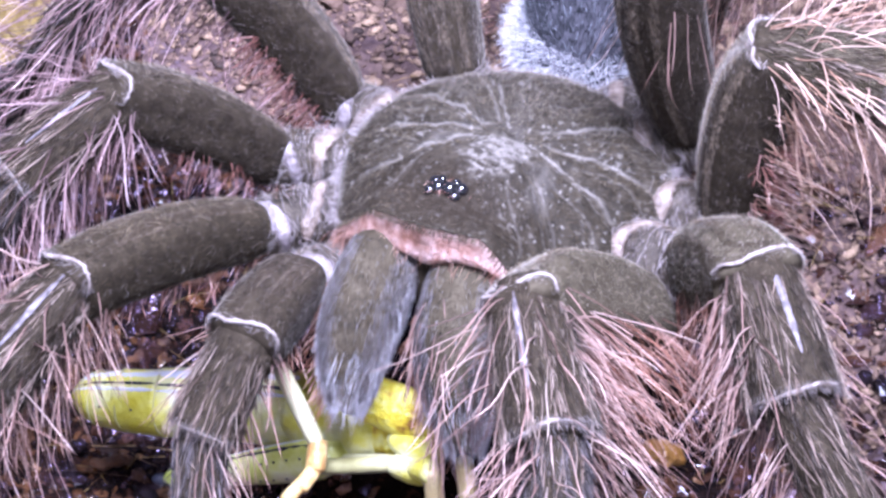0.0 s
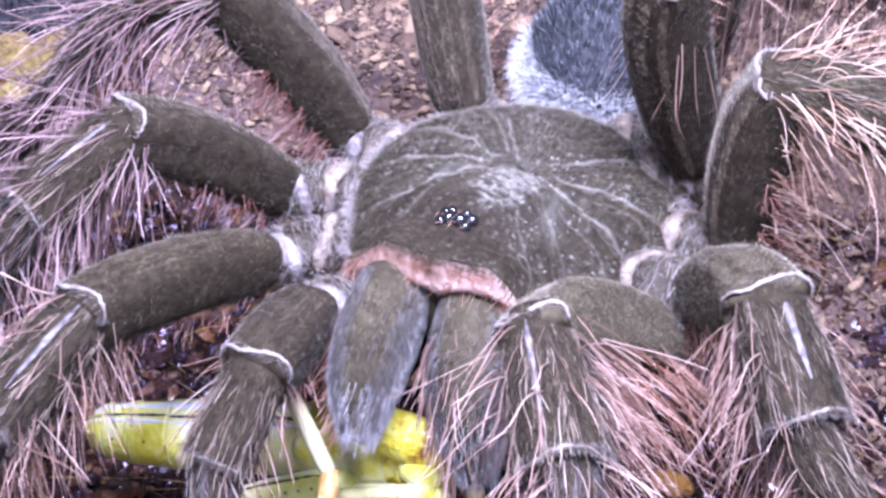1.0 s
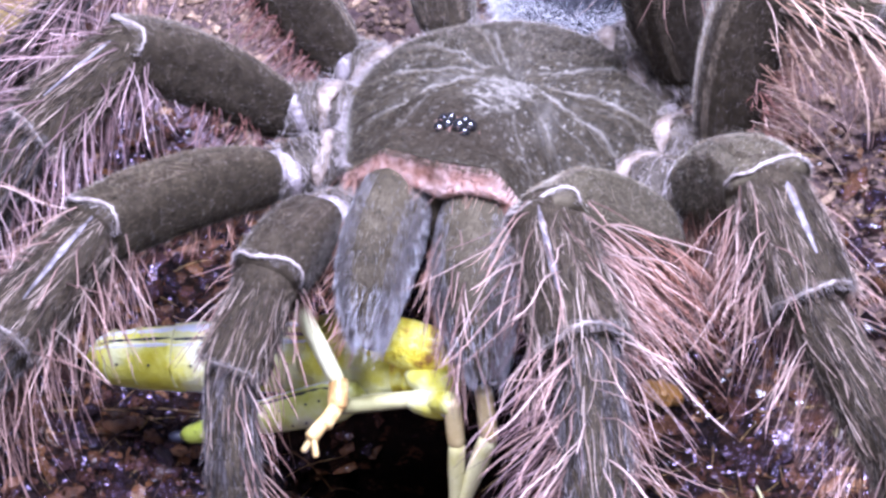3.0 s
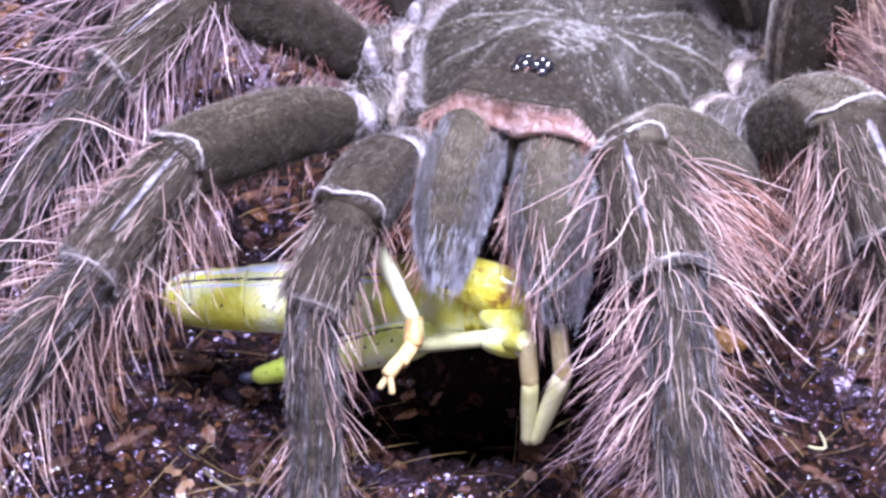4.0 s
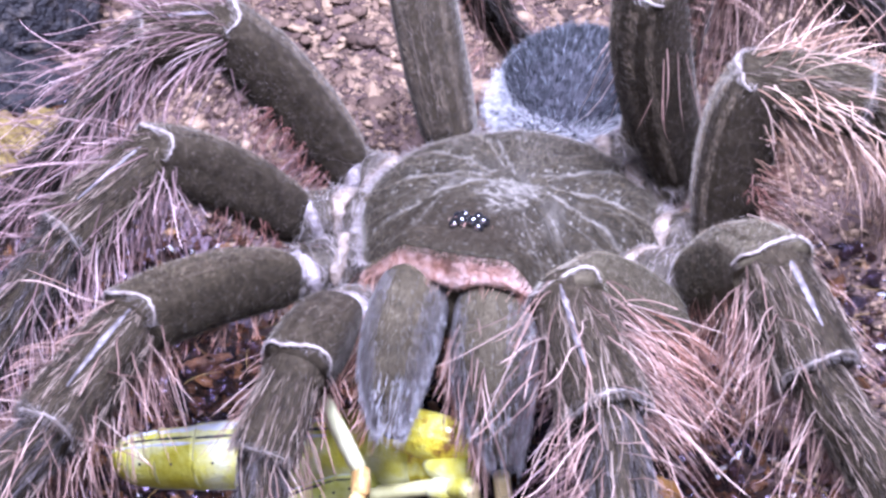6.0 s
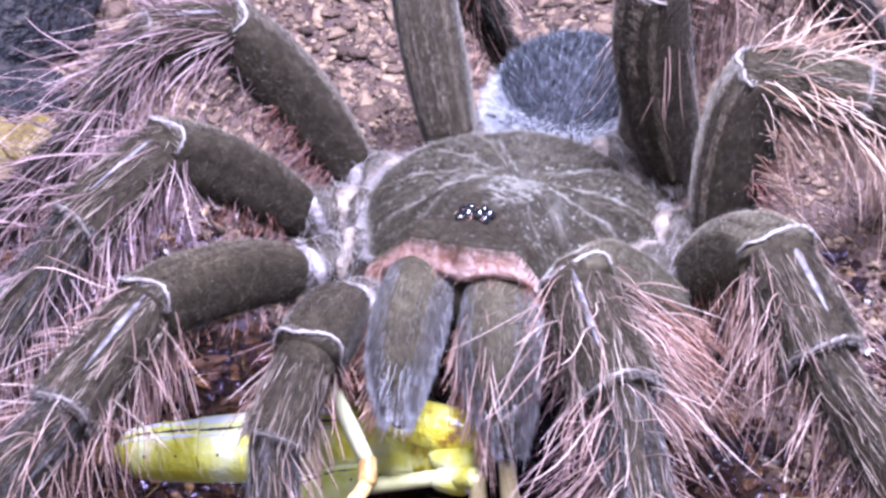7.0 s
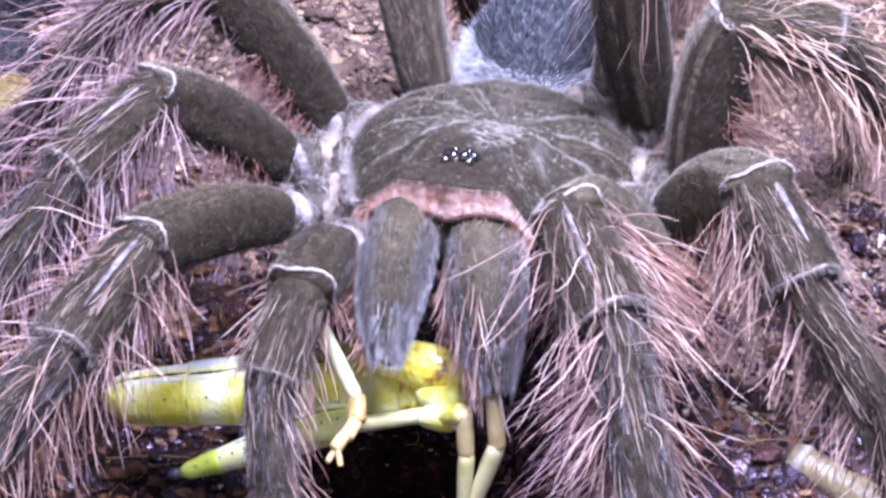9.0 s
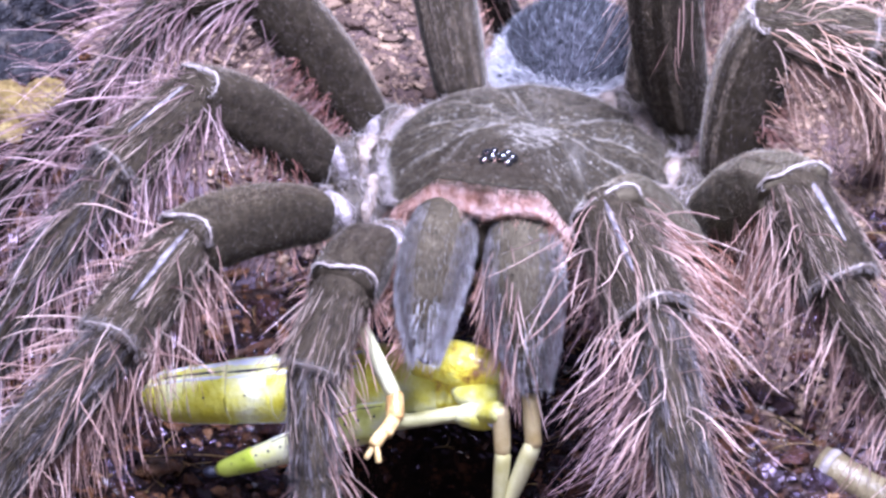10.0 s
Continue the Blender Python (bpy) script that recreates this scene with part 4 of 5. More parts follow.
# clypeus: the bare rosy strip below the front rim
def build_clypeus():
    n, m = 66, 11
    th = np.linspace(-0.58, 0.56, n)
    rim, _ = carapace_point(np.full(n, 0.99), th)
    out = np.concatenate([np.cos(th)[:, None] * CF + np.sin(th)[:, None] * CS, np.zeros((n, 1))], 1)
    deep = np.sin(np.linspace(0.45, np.pi - 0.35, n))[:, None] * (1 + 0.10 * np.sin(th * 23)[:, None])
    notch = bell(th - 0.02, 0.035)[:, None]
    rows = []
    for k in range(m):
        u = k / (m - 1)
        fold = 0.10 * math.sin(u * 9) * (0.6 + 0.4 * np.sin(th * 31 + 3 * u))[:, None]
        rows.append(rim + out * (0.05 + 1.15 * u - 0.35 * u * u + fold * u - 0.5 * notch * u) + np.array([0, 0, -0.05]) - np.array([0, 0, 1.0]) * deep * (3.6 * u) - np.array([0, 0, 0.6]) * notch * u)
    for k in range(m):
        rows.append(rows[m - 1 - k] - np.array([*(CF * 1.3), 1.5]))
    v = np.stack(rows, 1).reshape(-1, 3)
    ob = part("clypeus", (v, [grid_faces(n, 2 * m)]), M_CLYP, spider, "bare rosy clypeus above the jaws")
    for name, c, lo, hi, mat, length, drop in (("setae", 60, 5, m, M_RUST, (0.8, 2.6), -0.9), ("brow_fringe", 900, 0, 2, M_FUR, (0.3, 0.7), -0.3), ("down", 260, 1, m, M_RUST, (0.2, 0.6), -0.4)):
        p = np.stack(rows, 1)[RNG.integers(0, n, c), RNG.integers(lo, hi, c)]
        part(name, strands(p, np.tile([CF[0], CF[1], drop], (c, 1)) + RNG.normal(0, 0.35, (c, 3)), RNG.uniform(*length, c), 0.028, np.tile([0, 0, -0.2], (c, 1)), 3), mat, ob, kind="stuff")
    # rusty tufts at both ends of the strip
    for end in (0, n - 8):
        c = 46
        p = rows[m // 2][RNG.integers(end, end + 8, c)]
        part("corner_tuft", strands(p, np.tile([CF[0] * 0.4, CF[1] * 0.4, -1.0], (c, 1)) + RNG.normal(0, 0.25, (c, 3)), RNG.uniform(2.0, 4.4, c), 0.05, np.tile([0, 0, -0.2], (c, 1)), 5, 0.05), M_RUST, ob, "rust-coloured tuft", kind="stuff")


build_clypeus()


def chelicera(a, b, w, h, shag=0):
    limb = Limb(a, b, w, h, [(0, 0.8), (0.05, 0.94), (0.2, 1.0), (0.36, 1.0), (0.55, 0.90), (0.72, 0.71), (0.86, 0.49), (0.95, 0.33), (1.0, 0.16)], bow=np.array([*(CF * 2.6), 1.3]), up=(-0.35, -0.9, 0.2))
    ob = part("chelicera", limb.mesh(30, 32), M_ASH, spider, "velvety grey-brown jaw with pale bristles")
    part("velvet", fur(limb, 6000, 0.7, 2.4, 0.030, (-1.8, 1.5), pile=True), M_JAW, ob, kind="stuff")
    part("pale_velvet", fur(limb, 160, 0.8, 2.6, 0.022, (-1.6, 1.6)), M_LINE, ob, kind="stuff")
    part("tip_bristles", setae(limb, 210, (1.2, 2.9), 5.0, phi=(-2.0, 2.0), u=(0.60, 0.97), radius=0.015, sag=0.05, spread=0.3, segs=4, lift=0.5), M_FURW, ob, "white bristles", kind="stuff")
    part("bristles", joined(*(setae(limb, c, (0.9, 2.0), 3.4, phi=p, u=u, radius=0.017, sag=0.1, spread=0.25, segs=4, lift=0.35) for c, p, u in ((700, (-2.2, -1.15), (0.1, 0.95)), (700, (0.65, 1.7), (0.1, 0.95)), (200, (-1.5, 1.5), (0.70, 0.98))))), M_FRINGE, ob, "grey-white bristles", kind="stuff")
    inner = setae(limb, 150, (2, 4.5), 1.8, phi=(1.2, 2.4), u=(0.2, 0.9), sag=0.2, segs=5, radius=0.06)
    part("grey_fur", joined(*(fur(limb, c, 1.0, 2.0, 0.022, p, (0.04, 0.95)) for c, p in ((3200, (-2.3, -1.1)), (900, (-1.2, -0.75)), (110, (-0.85, -0.4)), (3200, (0.6, 2.0)), (900, (0.25, 0.7)), (110, (0.0, 0.35))))), M_FURG, ob, kind="stuff")
    part("setae", inner, M_RUST, ob, "rust-coloured inner fringe", kind="stuff")
    part("rim_hair", joined(*(setae(limb, 700, (0.9, 2.0), 3.0, phi=p, u=(0.06, 0.96), radius=0.015, sag=0.05, spread=0.25, segs=3, lift=0.5) for p in ((-2.1, -1.35), (0.9, 1.6)))), M_FURW, ob, "fine white hair along the edges", kind="stuff")
    if shag:
        part("grey_shag", hanging(limb, 70, (3, 6), (0.25, -0.25, -1.0), (-0.6, 2.4), (0.3, 0.9), 0.05), M_LILAC, ob, "long lilac-grey hair", kind="stuff")
        part("long_setae", setae(limb, shag, (3, 7), 2.6, phi=(-0.3, 2.2), u=(0.15, 0.95), radius=0.11, sag=0.2, spread=0.4, lift=0.6), M_SETA, ob, "long rosy bristles", kind="stuff")
    tip = np.array(b, float)
    curve = np.array([tip + [0.5, 2.5, 2.0], tip + [1.0, 3.5, 0.0], tip + [1.6, 4.8, -2.0], tip + [1.8, 6.2, -3.4]])
    part("fang", tube(curve, [0.9, 0.8, 0.5, 0.12], 10), M_FANG, ob, "dark curved fang")


chelicera((-3.4, -1.5, 41.2), (-5.6, -15.4, 30.2), 7.6, 8.4)
chelicera((4.6, -4.0, 41.8), (6.3, -18.2, 29.8), 8.7, 8.6, shag=60)


def build_abdomen():
    centre, radii, rot = np.array([16.0, 44.0, 32.6]), np.array([9.6, 11.5, 8.3]), -0.44
    ob = part("abdomen", blob(centre, radii, rot), M_ABD, spider, "slate-black hairy abdomen with a pale front")
    c = 26000
    n = unit(RNG.normal(size=(c, 3)))
    n = n[n[:, 2] > -0.5]
    c = len(n)
    co, si = math.cos(rot), math.sin(rot)
    turn = np.array([[co, si, 0], [-si, co, 0], [0, 0, 1]])
    p = (n * radii) @ turn + centre
    nn = unit((n / radii) @ turn)
    back = np.array([0.25, 0.9, 0.1])
    way = nn + 0.8 * back + RNG.normal(0, 0.2, (c, 3))
    ragged = 0.22 * value_noise(n[:, 0] * 20, n[:, 2] * 20, 3, 51)
    # White at the front; the last term paints rim light onto the left flank.
    front = RNG.uniform(0, 1, c) < step(-n[:, 1] - 1.25 * n[:, 2] + ragged, 0.66, 1.15) * (1 - 0.5 * bell(n[:, 0] - 0.1, 0.3) * step(-n[:, 2], -0.1, 0.3)) + 0.4 * np.clip((-0.84 - n[:, 0]) / 0.14, 0, 1)
    L = RNG.uniform(0.6, 1.5, c)
    bare = np.zeros((c, 3))
    part("fur", strands(p[~front], way[~front], L[~front], 0.034, bare[~front], 2), M_FURA, ob, "slate fur", kind="stuff")
    part("pale_fur", strands(p[front], way[front] + RNG.normal(0, 0.35, (int(front.sum()), 3)), L[front] * 1.1, 0.024, bare[front], 2), M_FURW, ob, "bluish-white fur", kind="stuff")
    # a loose ruff where the abdomen meets the carapace
    low = np.flatnonzero((n[:, 1] < -0.30) & (n[:, 2] < 0.45) & (n[:, 2] > -0.25))[:6000]
    k = len(low)
    part("ruff", strands(p[low], nn[low] + np.array([0, -0.3, 0.9]) + RNG.normal(0, 0.45, (k, 3)), RNG.uniform(1.2, 3.0, k), 0.026, np.tile([0, -0.1, -0.25], (k, 1)), 4, 0.06), M_FURW, ob, "soft bluish-white ruff", kind="stuff")
    dark = np.flatnonzero(~front)[:700]
    k = len(dark)
    part("guard_hair", strands(p[dark], way[dark] + RNG.normal(0, 0.2, (k, 3)), RNG.uniform(1.2, 2.4, k), 0.03, bare[dark], 3), M_FURS, ob, "pale guard hairs", kind="stuff")


build_abdomen()
pedicel = Limb((11.5, 24, 33), (14, 34, 30), 6, 5, STUB)
part("pedicel", pedicel.mesh(12, 18), M_SKIN, spider)

# ---- locust ----
locust = new("locust")
locust.location = (-0.020, -0.006, 0.0)
tagged(locust, "pale yellow-green locust held in the jaws of the tarantula", "locust")
M_LOC = surface("locust_yellow", [(0.36, (0.42, 0.37, 0.025)), (0.47, (0.51, 0.48, 0.08)), (0.56, (0.55, 0.54, 0.24)), (0.68, (0.58, 0.60, 0.44))], 190, 0.5, detail=5, fine=1500, bumps=(0.6, 0.0003), coat=0.05)
M_LOCG = surface("locust_green", [(0.35, (0.48, 0.50, 0.08)), (0.48, (0.60, 0.62, 0.20)), (0.6, (0.68, 0.69, 0.38)), (0.75, (0.70, 0.70, 0.46))], 220, 0.35, detail=4, fine=1800, bumps=(0.3, 0.0001), coat=0.2)
M_LOCW = surface("locust_cream", [(0.3, (0.50, 0.50, 0.26)), (0.7, (0.68, 0.68, 0.46))], 300, 0.35, fine=1800, bumps=(0.25, 0.0001), coat=0.2)
M_LOCS = surface("locust_white", [(0.3, (0.42, 0.45, 0.50)), (0.7, (0.60, 0.62, 0.68))], 300, 0.35, bumps=(0.2, 0.0001))
M_LOCB = surface("locust_black", [(0.3, (0.008, 0.009, 0.016)), (0.7, (0.022, 0.025, 0.042))], 300, 0.45, bumps=(0.2, 0.0001))
M_LOCD = surface("locust_olive", [(0.3, (0.26, 0.25, 0.10)), (0.7, (0.48, 0.46, 0.24))], 300, 0.35, fine=1800, bumps=(0.3, 0.0001), coat=0.15)
M_LOCT = surface("locust_straw", [(0.3, (0.58, 0.53, 0.20)), (0.7, (0.76, 0.72, 0.42))], 400, 0.35, fine=1800, bumps=(0.3, 0.0001), coat=0.2)
M_LOCY = surface("locust_lemon", [(0.36, (0.22, 0.10, 0.02)), (0.43, (0.52, 0.37, 0.03)), (0.54, (0.68, 0.60, 0.06)), (0.68, (0.72, 0.70, 0.30))], 420, 0.4, detail=5, fine=1500, bumps=(0.8, 0.0005), coat=0.3)
M_LIME = surface("locust_lime", [(0.3, (0.34, 0.43, 0.035)), (0.7, (0.52, 0.60, 0.11))], 300, 0.4, fine=1800, bumps=(0.4, 0.0002), coat=0.15)
M_LOCO = surface("locust_tan", [(0.35, (0.30, 0.17, 0.06)), (0.5, (0.46, 0.31, 0.12)), (0.68, (0.62, 0.50, 0.27))], 500, 0.4, detail=4, fine=1800, bumps=(0.5, 0.0002), coat=0.2)
M_LOCP = surface("locust_pad", [(0.3, (0.52, 0.37, 0.14)), (0.7, (0.74, 0.62, 0.34))], 400, 0.4, bumps=(0.3, 0.0001))

SPINE = np.array([(-36.4, -2.3, 12.3), (-33, -3.0, 13.2), (-24, -4.4, 15.6), (-13, -6, 18.8), (-4, -8, 21.0), (3, -11, 22.0)])


def spine(u):
    k = np.linspace(0, 1, len(SPINE))
    return np.array([np.interp(u, k, SPINE[:, i]) for i in range(3)])


BEAD = [(0, 0.15), (0.12, 0.5), (0.45, 0.85), (0.75, 1.0), (0.92, 0.9), (1.0, 0.55)]
SPIKE = [(0, 0.5), (0.06, 0.74), (0.2, 0.78), (0.5, 0.72), (0.85, 0.58), (0.95, 0.6), (1.0, 0.25)]


def build_locust():
    edges = [(0.0, 0.09, 0.9, 2.35), (0.08, 0.17, 2.35, 3.0), (0.16, 0.26, 3.0, 3.45), (0.25, 0.36, 3.45, 3.75), (0.35, 0.46, 3.75, 3.9), (0.45, 0.56, 3.9, 4.0), (0.55, 0.66, 4.0, 4.1)]
    for k, (u0, u1, r0, r1) in enumerate(edges):
        a, b = spine(u0), spine(u1)
        prof = [(0, 0.25 if k == 0 else r0 / 4), (0.25, (r0 * 0.6 + r1 * 0.4) / 4), (0.8, r1 / 4), (0.95, r1 / 4 * 1.03), (1.0, r1 / 4 * 0.90)]
        limb = Limb(a, b, 7.4, 8.0, prof)
        ob = part("abdomen_segment", limb.mesh(16, 32, 0.01), M_LOC, locust)
        part("segment_edge", limb.band(0.965, -3.14, 3.14, 0.15, 0.0, 40), M_LOCD, ob)
        part("dorsal_stripe", limb.stripe(-0.22, 0.0, 1.0, 1.15, 0.06), M_LOCS, ob, "white stripe along the back")
        part("dark_line", limb.stripe(0.22, 0.0, 1.0, 0.22, 0.10), M_LOCB, ob, "dark line along the back")
        part("pale_line", limb.stripe(0.42, 0.0, 1.0, 0.24, 0.08), M_LOCS, ob, "thin white line")
        part("dark_line", limb.stripe(-0.72, 0.0, 1.0, 0.20, 0.08), M_LOCB, ob, "blue-black line along the back")
        part("spot", blob(limb.place(np.array(0.45), np.array(1.05), 0.02), np.array([0.17, 0.12, 0.17]), 0, 6, 8), M_LOCB, ob)
        part("belly_stripe", limb.stripe(2.35, 0.02, 0.98, 0.5, 0.05), M_LOCS, ob, "white stripe along the belly")
    chest = Limb(spine(0.62), spine(0.84), 8.6, 9.4, [(0, 0.85), (0.2, 1.0), (0.8, 1.0), (1.0, 0.8)])
    part("thorax", chest.mesh(18, 32), M_LOC, locust)
    face = Limb(spine(0.82), spine(1.0), 7.0, 8.0, [(0, 0.75), (0.18, 0.98), (0.28, 0.84), (0.42, 1.0), (0.6, 0.86), (0.8, 0.8), (1.0, 0.4)])
    part("head", face.mesh(18, 28), M_LOCY, locust)
    hind = Limb((-27.2, -6.2, 4.6), (-7.4, -12.7, 20.6), 3.8, 4.8, [(0, 0.20), (0.05, 0.42), (0.14, 0.52), (0.3, 0.66), (0.6, 0.9), (0.85, 1.0), (1.0, 0.6)])
    ob = part("hind_femur", hind.mesh(30, 24), M_LOCG, locust, "yellow-green hind leg with black dots")
    part("dark_line", hind.stripe(0.25, 0.36, 0.96, 0.3, 0.06), M_LOCB, ob, "black line")
    part("pale_line", hind.stripe(-0.15, 0.36, 0.96, 0.4, 0.05), M_LOCS, ob, "white line")
    part("lime_sleeve", Limb(hind.a + (hind.b - hind.a) * 0.01, hind.a + (hind.b - hind.a) * 0.25, 3.8, 4.8, [(0, 0.25), (0.12, 0.44), (0.45, 0.54), (0.9, 0.66), (1.0, 0.6)]).mesh(16, 24), M_LIME, ob, "lime-green end of the leg")
    for row, phi in enumerate((0.9, 1.9)):
        for u in np.linspace(0.12, 0.92, 12):
            spot = blob(hind.place(np.array(u + 0.02 * row), np.array(phi), 0.02), np.array([0.16, 0.16, 0.16]), 0, 6, 8)
            part("spot", spot, M_LOCB, ob)
    knee = blob((-27.6, -6.0, 4.3), np.array([1.2, 0.65, 0.7]), 0.15, 12, 16)
    part("hind_knee", knee, M_LOCB, ob, "blackish knee")
    limbs = [("fore_femur", (-12.9, -12.4, 32.6), (-8.5, -15.8, 25.4), 1.85, M_LOCW), ("fore_tibia", (-8.6, -15.4, 25.8), (-8.5, -18.0, 24.0), 2.2, M_LOCO), ("fore_tarsus", (-8.3, -17.2, 24.4), (-9.8, -20.2, 23.8), 1.7, M_LOCO), ("tarsal_pad", (-9.5, -19.4, 24.2), (-11.0, -21.6, 23.4), 1.5, M_LOCO), ("claw", (-10.6, -21.2, 23.6), (-11.6, -22.0, 22.0), 0.7, M_LOCO), ("claw", (-10.6, -21.4, 23.6), (-10.2, -22.8, 22.2), 0.7, M_LOCO),
             ("pronotum", (-6.0, -9.0, 26.2), (3.6, -12.2, 26.0), 5.2, M_LOCY), ("coxa", (-2.0, -12.4, 23.8), (3.2, -14.8, 24.6), 3.8, M_LOC), ("middle_femur", (-8.5, -14.6, 20.6), (2.0, -14.6, 23.4), 1.7, M_LOCD), ("middle_femur", (-9.5, -12.6, 19.0), (1.5, -13.4, 21.8), 1.5, M_LOCW), ("middle_trochanter", (-1.8, -14.8, 22.2), (2.6, -15.4, 23.6), 3.5, M_LOC), ("trochanter_rim", (1.5, -16.4, 23.4), (2.9, -16.6, 23.4), 1.6, M_LOCS),
             ("middle_knee", (2.8, -17.8, 26.4), (3.6, -18.6, 20.4), 1.85, M_LOCP), ("middle_femur", (0.8, -15.4, 23.4), (3.0, -18.0, 26.0), 2.3, M_LOC), ("middle_tibia", (3.6, -18.6, 21.2), (4.0, -19.4, 12.2), 2.25, M_LOCT), ("middle_knee", (5.8, -17.6, 28.0), (6.9, -18.8, 21.8), 1.9, M_LOCP), ("middle_tibia", (6.8, -18.8, 22.6), (4.7, -19.4, 12.2), 2.4, M_LOCT)]
    for name, a, b, w, mat in limbs:
        limb = Limb(a, b, w, w * 1.15, SPIKE if name == "middle_tibia" else BEAD if name in ("coxa", "middle_trochanter", "trochanter_rim") else TIBIA)
        part(name, limb.mesh(14, 16, 0.01), mat, locust)
    return ob


hind_leg = build_locust()

# ---- other things ----
M_LUMP = surface("yellow_lump", [(0.3, (0.13, 0.08, 0.02)), (0.5, (0.28, 0.20, 0.065)), (0.75, (0.42, 0.34, 0.15))], 500, 0.8, bumps=(1.0, 0.0010))
M_ROCK = surface("dark_bark", [(0.3, (0.005, 0.005, 0.007)), (0.52, (0.016, 0.015, 0.019)), (0.64, (0.045, 0.038, 0.036)), (0.75, (0.13, 0.10, 0.08))], 420, 0.6, detail=8, fine=700, bumps=(1.0, 0.0016), spec=0.3)


def lumpy(name, centre, radii, mat, label, category, seed, amount=0.18):
    v, f = blob(np.array(centre, float), np.array(radii, float), 0.4, 110, 150)
    c = np.array(centre, float)
    d = v - c
    k = 1 + amount * value_noise(d[:, 0] * 3 + d[:, 2] * 2, d[:, 1] * 3 - d[:, 2], max(radii) * 0.9, seed) + amount * 0.5 * value_noise(d[:, 0] * 3 + d[:, 2] * 2, d[:, 1] * 3 - d[:, 2], max(radii) * 0.35, seed + 1) + amount * 0.30 * value_noise(d[:, 0] * 3 + d[:, 2] * 2, d[:, 1] * 3 - d[:, 2], max(radii) * 0.12, seed + 2)
    return tagged(part(name, (c + d * k[:, None], f), mat), label, category)


def soil(x, y):
    return float(ground_height(np.array(float(x)), np.array(float(y))))


for n, (x, y, r) in enumerate(((-57.5, 57.0, 3.0), (-54.5, 60.5, 2.4), (-61, 59, 2.6), (-59, 53.5, 2.0))):
    tagged(lumpy("yellow_lump", (x, y, soil(x, y) + r * 0.45), (r * 1.2, r, r * 0.8), M_LUMP, "crumbly ochre-yellow lump on the dry bank", "lump", 30 + n), group="ochre lumps")
lumpy("bark_log", (-74, 80, 19), (27, 13, 13), M_ROCK, "dark bluish-black piece of bark lying on the bank", "bark", 40, 0.16)
lumpy("dark_stone", (-62, 66, 13), (11, 7, 5), M_ROCK, "dark wet stone beside the ochre lumps", "stone", 44, 0.2)

M_CHIP = surface("bark_chip", [(0.3, (0.035, 0.015, 0.008)), (0.55, (0.12, 0.050, 0.024)), (0.8, (0.24, 0.12, 0.06))], 500, 0.35, fine=3000, bumps=(0.8, 0.0004), coat=0.25)
M_TWIG = surface("grey_twig", [(0.3, (0.12, 0.10, 0.09)), (0.7, (0.30, 0.27, 0.25))], 600, 0.5, fine=3000, bumps=(0.6, 0.0002))
M_REED = surface("olive_reed", [(0.3, (0.074, 0.057, 0.026)), (0.55, (0.155, 0.126, 0.068)), (0.75, (0.260, 0.222, 0.140))], 300, 0.45, fine=1200, bumps=(0.6, 0.0004), coat=0.15)
M_AMBER = surface("amber_chip", [(0.3, (0.22, 0.10, 0.02)), (0.7, (0.42, 0.22, 0.06))], 300, 0.3, fine=2000, bumps=(0.4, 0.0002), coat=0.4)


def chip(name, a, b, width, thick, mat, label, category, seed, group=""):
    """A splinter with broken ends, lying from a to b on the substrate."""
    rng = np.random.default_rng(seed)
    a, b = np.array([*a, soil(*a) + thick * 0.5]), np.array([*b, soil(*b) + thick * 0.5])
    n, m = 12, 10
    d = unit(b - a)
    side = unit(np.cross(d, (0, 0, 1)))
    up = np.cross(side, d)
    ph = np.linspace(0, 2 * np.pi, m, endpoint=False)
    rows = []
    for u in np.linspace(0, 1, n):
        w = width * (0.35 + 0.65 * math.sin(math.pi * (0.15 + 0.7 * u))) * rng.uniform(0.8, 1.15)
        t = thick * rng.uniform(0.75, 1.2) * (0.6 + 0.4 * math.sin(math.pi * u))
        sq = np.sign(np.cos(ph)) * np.abs(np.cos(ph)) ** 0.6, np.sign(np.sin(ph)) * np.abs(np.sin(ph)) ** 0.6
        rows.append(a + (b - a) * u + side * rng.normal(0, 0.12) + sq[0][:, None] * side * w / 2 + sq[1][:, None] * up * t / 2)
    v = np.concatenate([np.concatenate(rows), [a - d * 0.2, b + d * 0.2]])
    k = np.arange(m)
    q = n * m
    caps = np.concatenate([np.stack([np.full(m, q), (k + 1) % m, k], 1), np.stack([np.full(m, q + 1), q - m + k, q - m + (k + 1) % m], 1)])
    return tagged(part(name, (v, [grid_faces(n, m), caps]), mat, smooth=False), label, category, group)


CHIPS = [((-41.5, -14.5), (-36.5, -11.3), 1.6, 1.2), ((-36.0, -1.4), (-31.8, 0.6), 1.5, 1.0), ((-48, -18.5), (-45, -16.5), 2.0, 1.2), ((-46.0, -11.4), (-43.5, -10.2), 1.6, 1.0),
         ((-32, 26), (-26, 30), 1.6, 1.0), ((-26, 20), (-21, 23), 1.2, 0.9), ((-35, 14), (-31, 18), 1.4, 1.0), ((18, -20), (23, -17), 1.4, 0.9), ((36, -10), (40, -13), 1.5, 1.0),
         ((-12, -24), (-7, -22), 1.5, 0.9), ((2, -30), (7, -29), 1.3, 0.9), ((-29, -27), (-24, -25), 1.6, 1.0), ((46, -4), (49, -1), 1.5, 1.0), ((-52, -24), (-49, -27), 1.8, 1.1)]
for n, (a, b, w, t) in enumerate(CHIPS):
    chip("bark_chip", a, b, w, t, M_CHIP, "wet red-brown splinter of bark on the substrate", "bark chip", 60 + n, "bark chips")
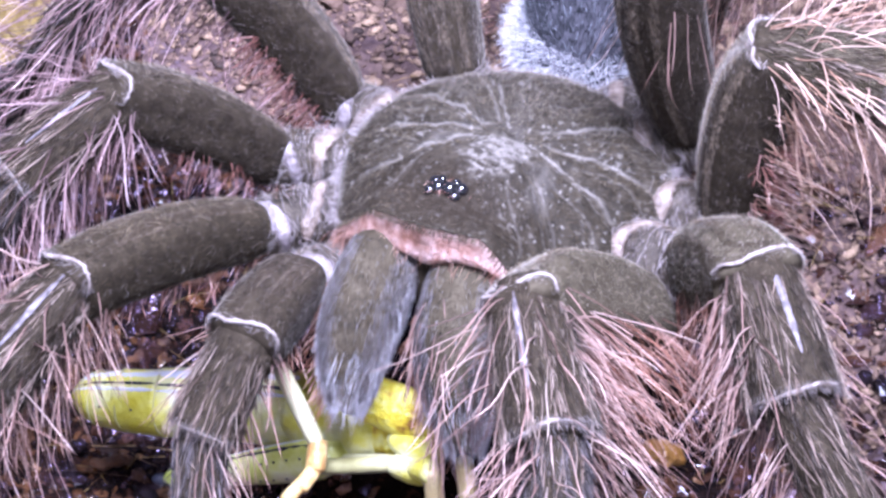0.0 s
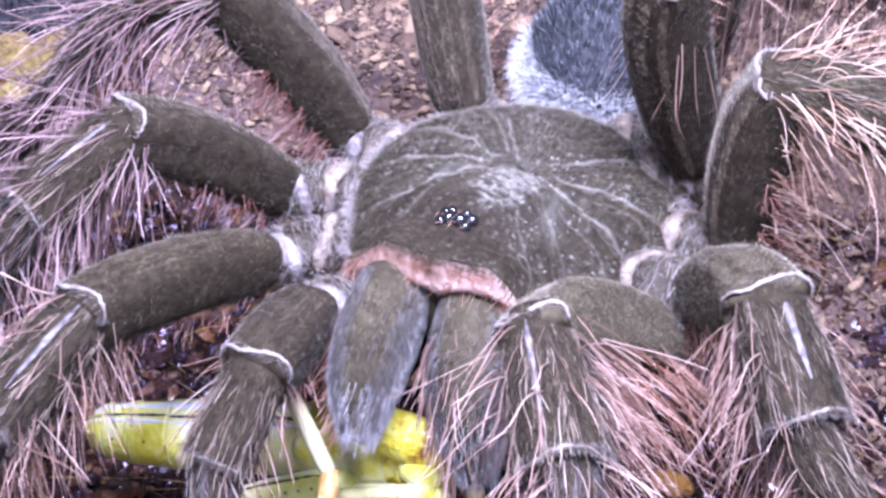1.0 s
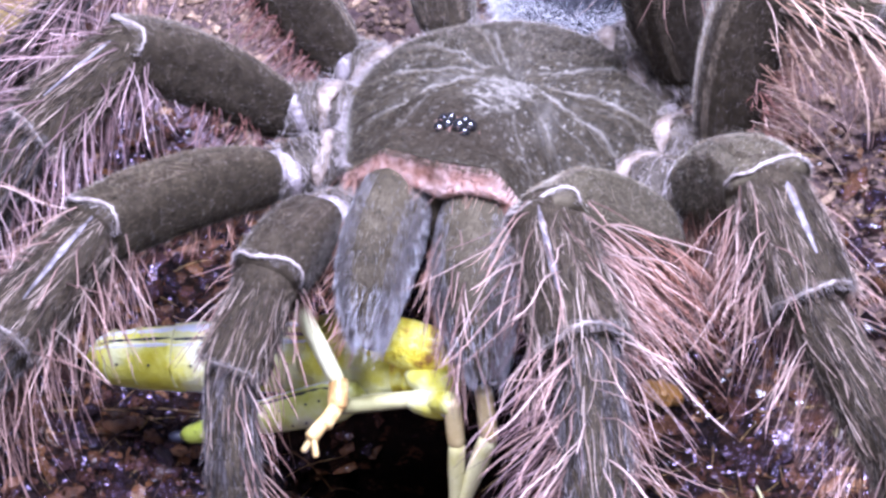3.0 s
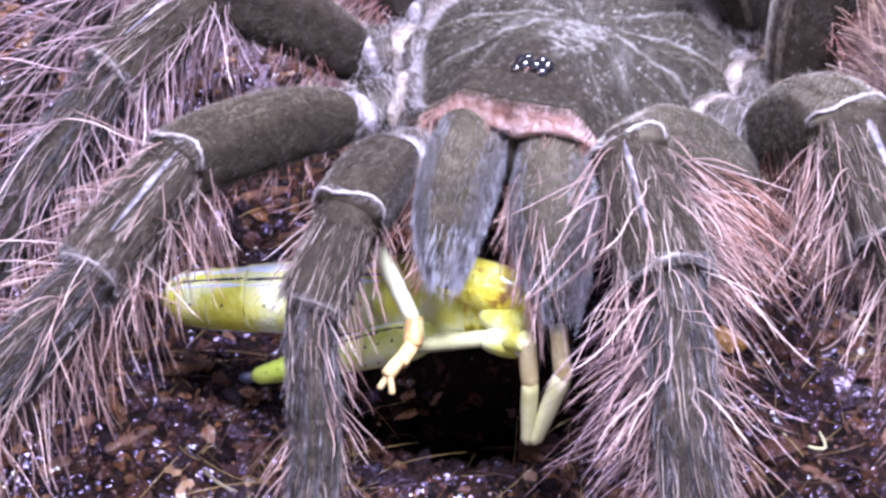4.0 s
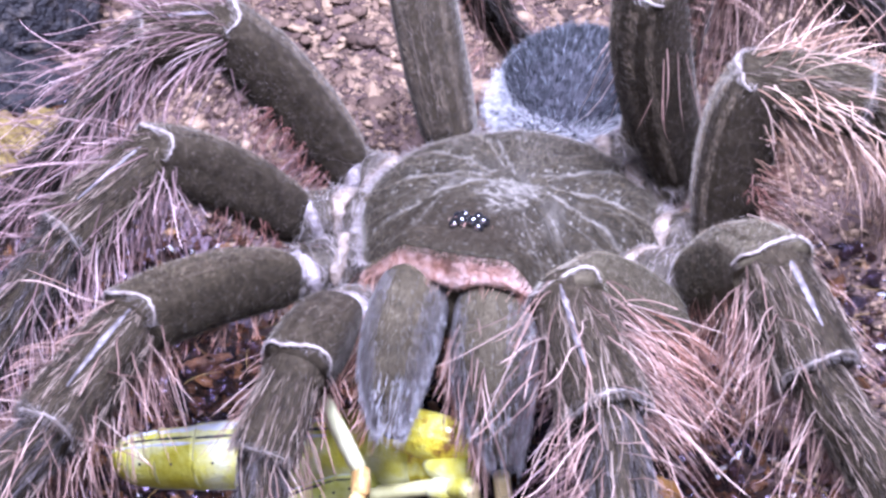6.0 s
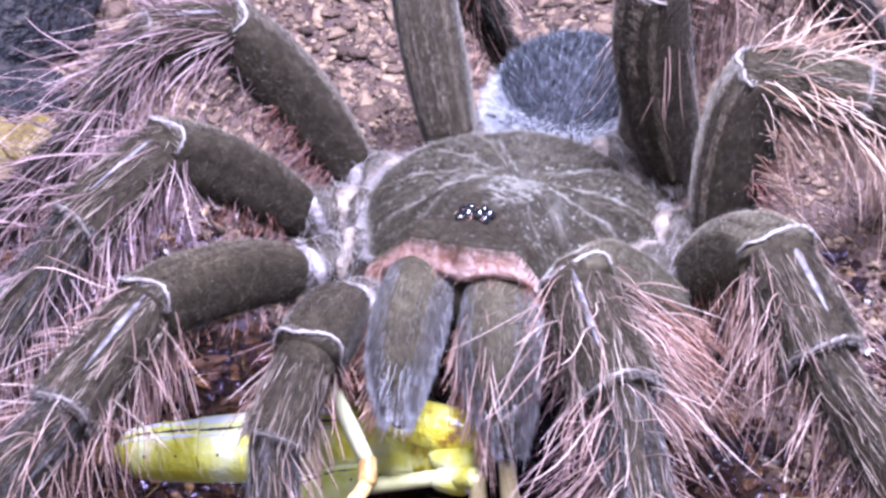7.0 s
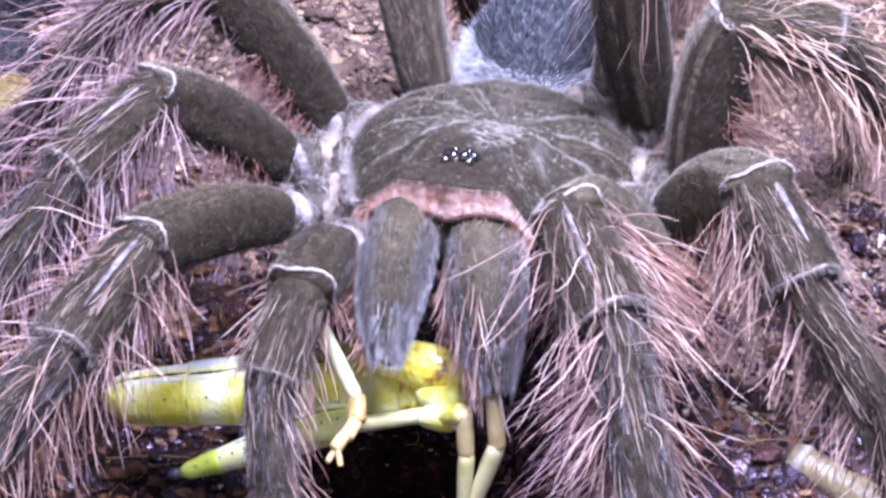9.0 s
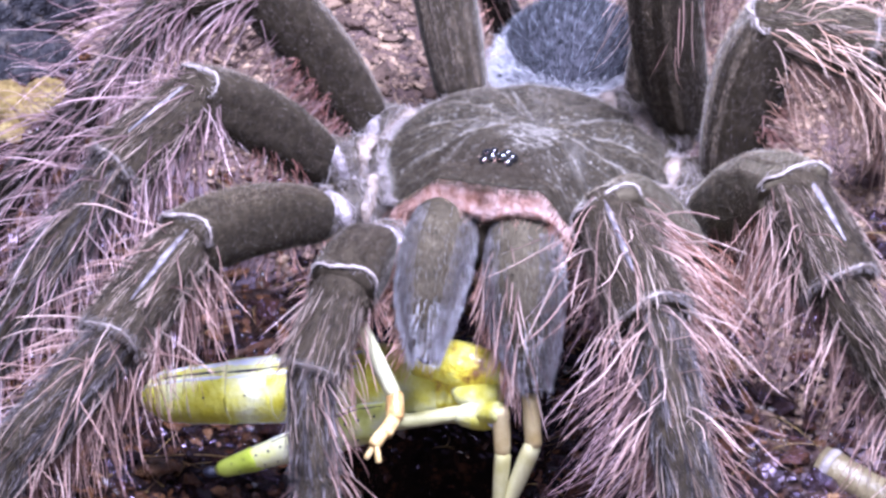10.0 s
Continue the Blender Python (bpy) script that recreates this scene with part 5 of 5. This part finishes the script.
chip("amber_chip", (26.2, 8.5), (30.6, 10.0), 3.2, 2.2, M_AMBER, "smooth amber-brown chip of wood on the substrate", "wood chip", 90)


def twig(a, b, radius, mat, label, name="twig", bend=0.6, seed=0):
    rng = np.random.default_rng(seed)
    u = np.linspace(0, 1, 14)[:, None]
    p, q = np.array([*a, soil(*a) + radius + 0.3]), np.array([*b, soil(*b) + radius + 0.3])
    line = p + (q - p) * u + np.sin(np.pi * u) * np.array([rng.normal(0, bend), rng.normal(0, bend), 0.4]) + rng.normal(0, radius * 0.15, (14, 3))
    return tagged(part(name, tube(line, radius * (1 - 0.25 * u[:, 0]), 10), mat), label, "twig")


twig((36.4, 14.2), (45.5, 17.0), 0.35, M_TWIG, "thin grey twig lying on the wet substrate", seed=1)
twig((34.2, -5.1), (38.9, -2.8), 0.17, M_LOCT, "short straw-yellow curved stalk on the substrate", "straw", 1.0, 3)
twig((-30.5, -16.0), (-25.0, -19.5), 0.22, M_REED, "short olive curved stalk on the substrate", "straw", 1.2, 4)


def reed():
    a, b = np.array([49.4, 6.4]), np.array([64.0, -7.0])
    p, q = np.array([*a, soil(*a) + 1.0]), np.array([*b, soil(*b) + 1.2])
    d = unit(q - p)
    outer = tube(p + (q - p) * np.linspace(0, 1, 18)[:, None] + RNG.normal(0, 0.05, (18, 3)), 2.3 + 0.12 * np.sin(np.linspace(0, 14, 18)), 20)
    thing = tagged(new("reed_piece"), "glossy wet olive-coloured piece of reed lying on the substrate", "reed")
    thing.location = (p[0] * MM, p[1] * MM, 0)
    part("stem", outer, M_REED, thing)
    part("node_ring", tube(p + d * 0.8 + d * np.linspace(0, 1.4, 6)[:, None], [2.35, 2.5, 2.6, 2.6, 2.5, 2.35], 20), M_TWIG, thing)


reed()


def motions():
    """The locust rocks a little in the jaws, and its hind leg slides back."""
    about = Matrix.Translation((0.002, -0.012, 0.024))
    rest = locust.matrix_basis.copy()
    rock = ((0.0, 0.3), (1.0, 0.2), (2.0, 0.1), (3.5, -0.15), (4.5, -0.2), (5.5, -0.1), (7.0, 0.25), (7.5, 0.35), (8.0, 0.25), (9.0, 0.05), (10.0, -0.05))
    walk(locust, [(t, about @ pose(0, 0, 0, 0, a, 0) @ about.inverted() @ rest) for t, a in rock])
    slide = ((0.0, 1.0), (2.0, 1.0), (3.5, 1.0), (4.5, 0.85), (5.5, 0.6), (7.0, 0.0), (8.5, -0.15), (10.0, -0.3))
    walk(hind_leg, [(t, pose(x * MM, 0, 0)) for t, x in slide])


motions()
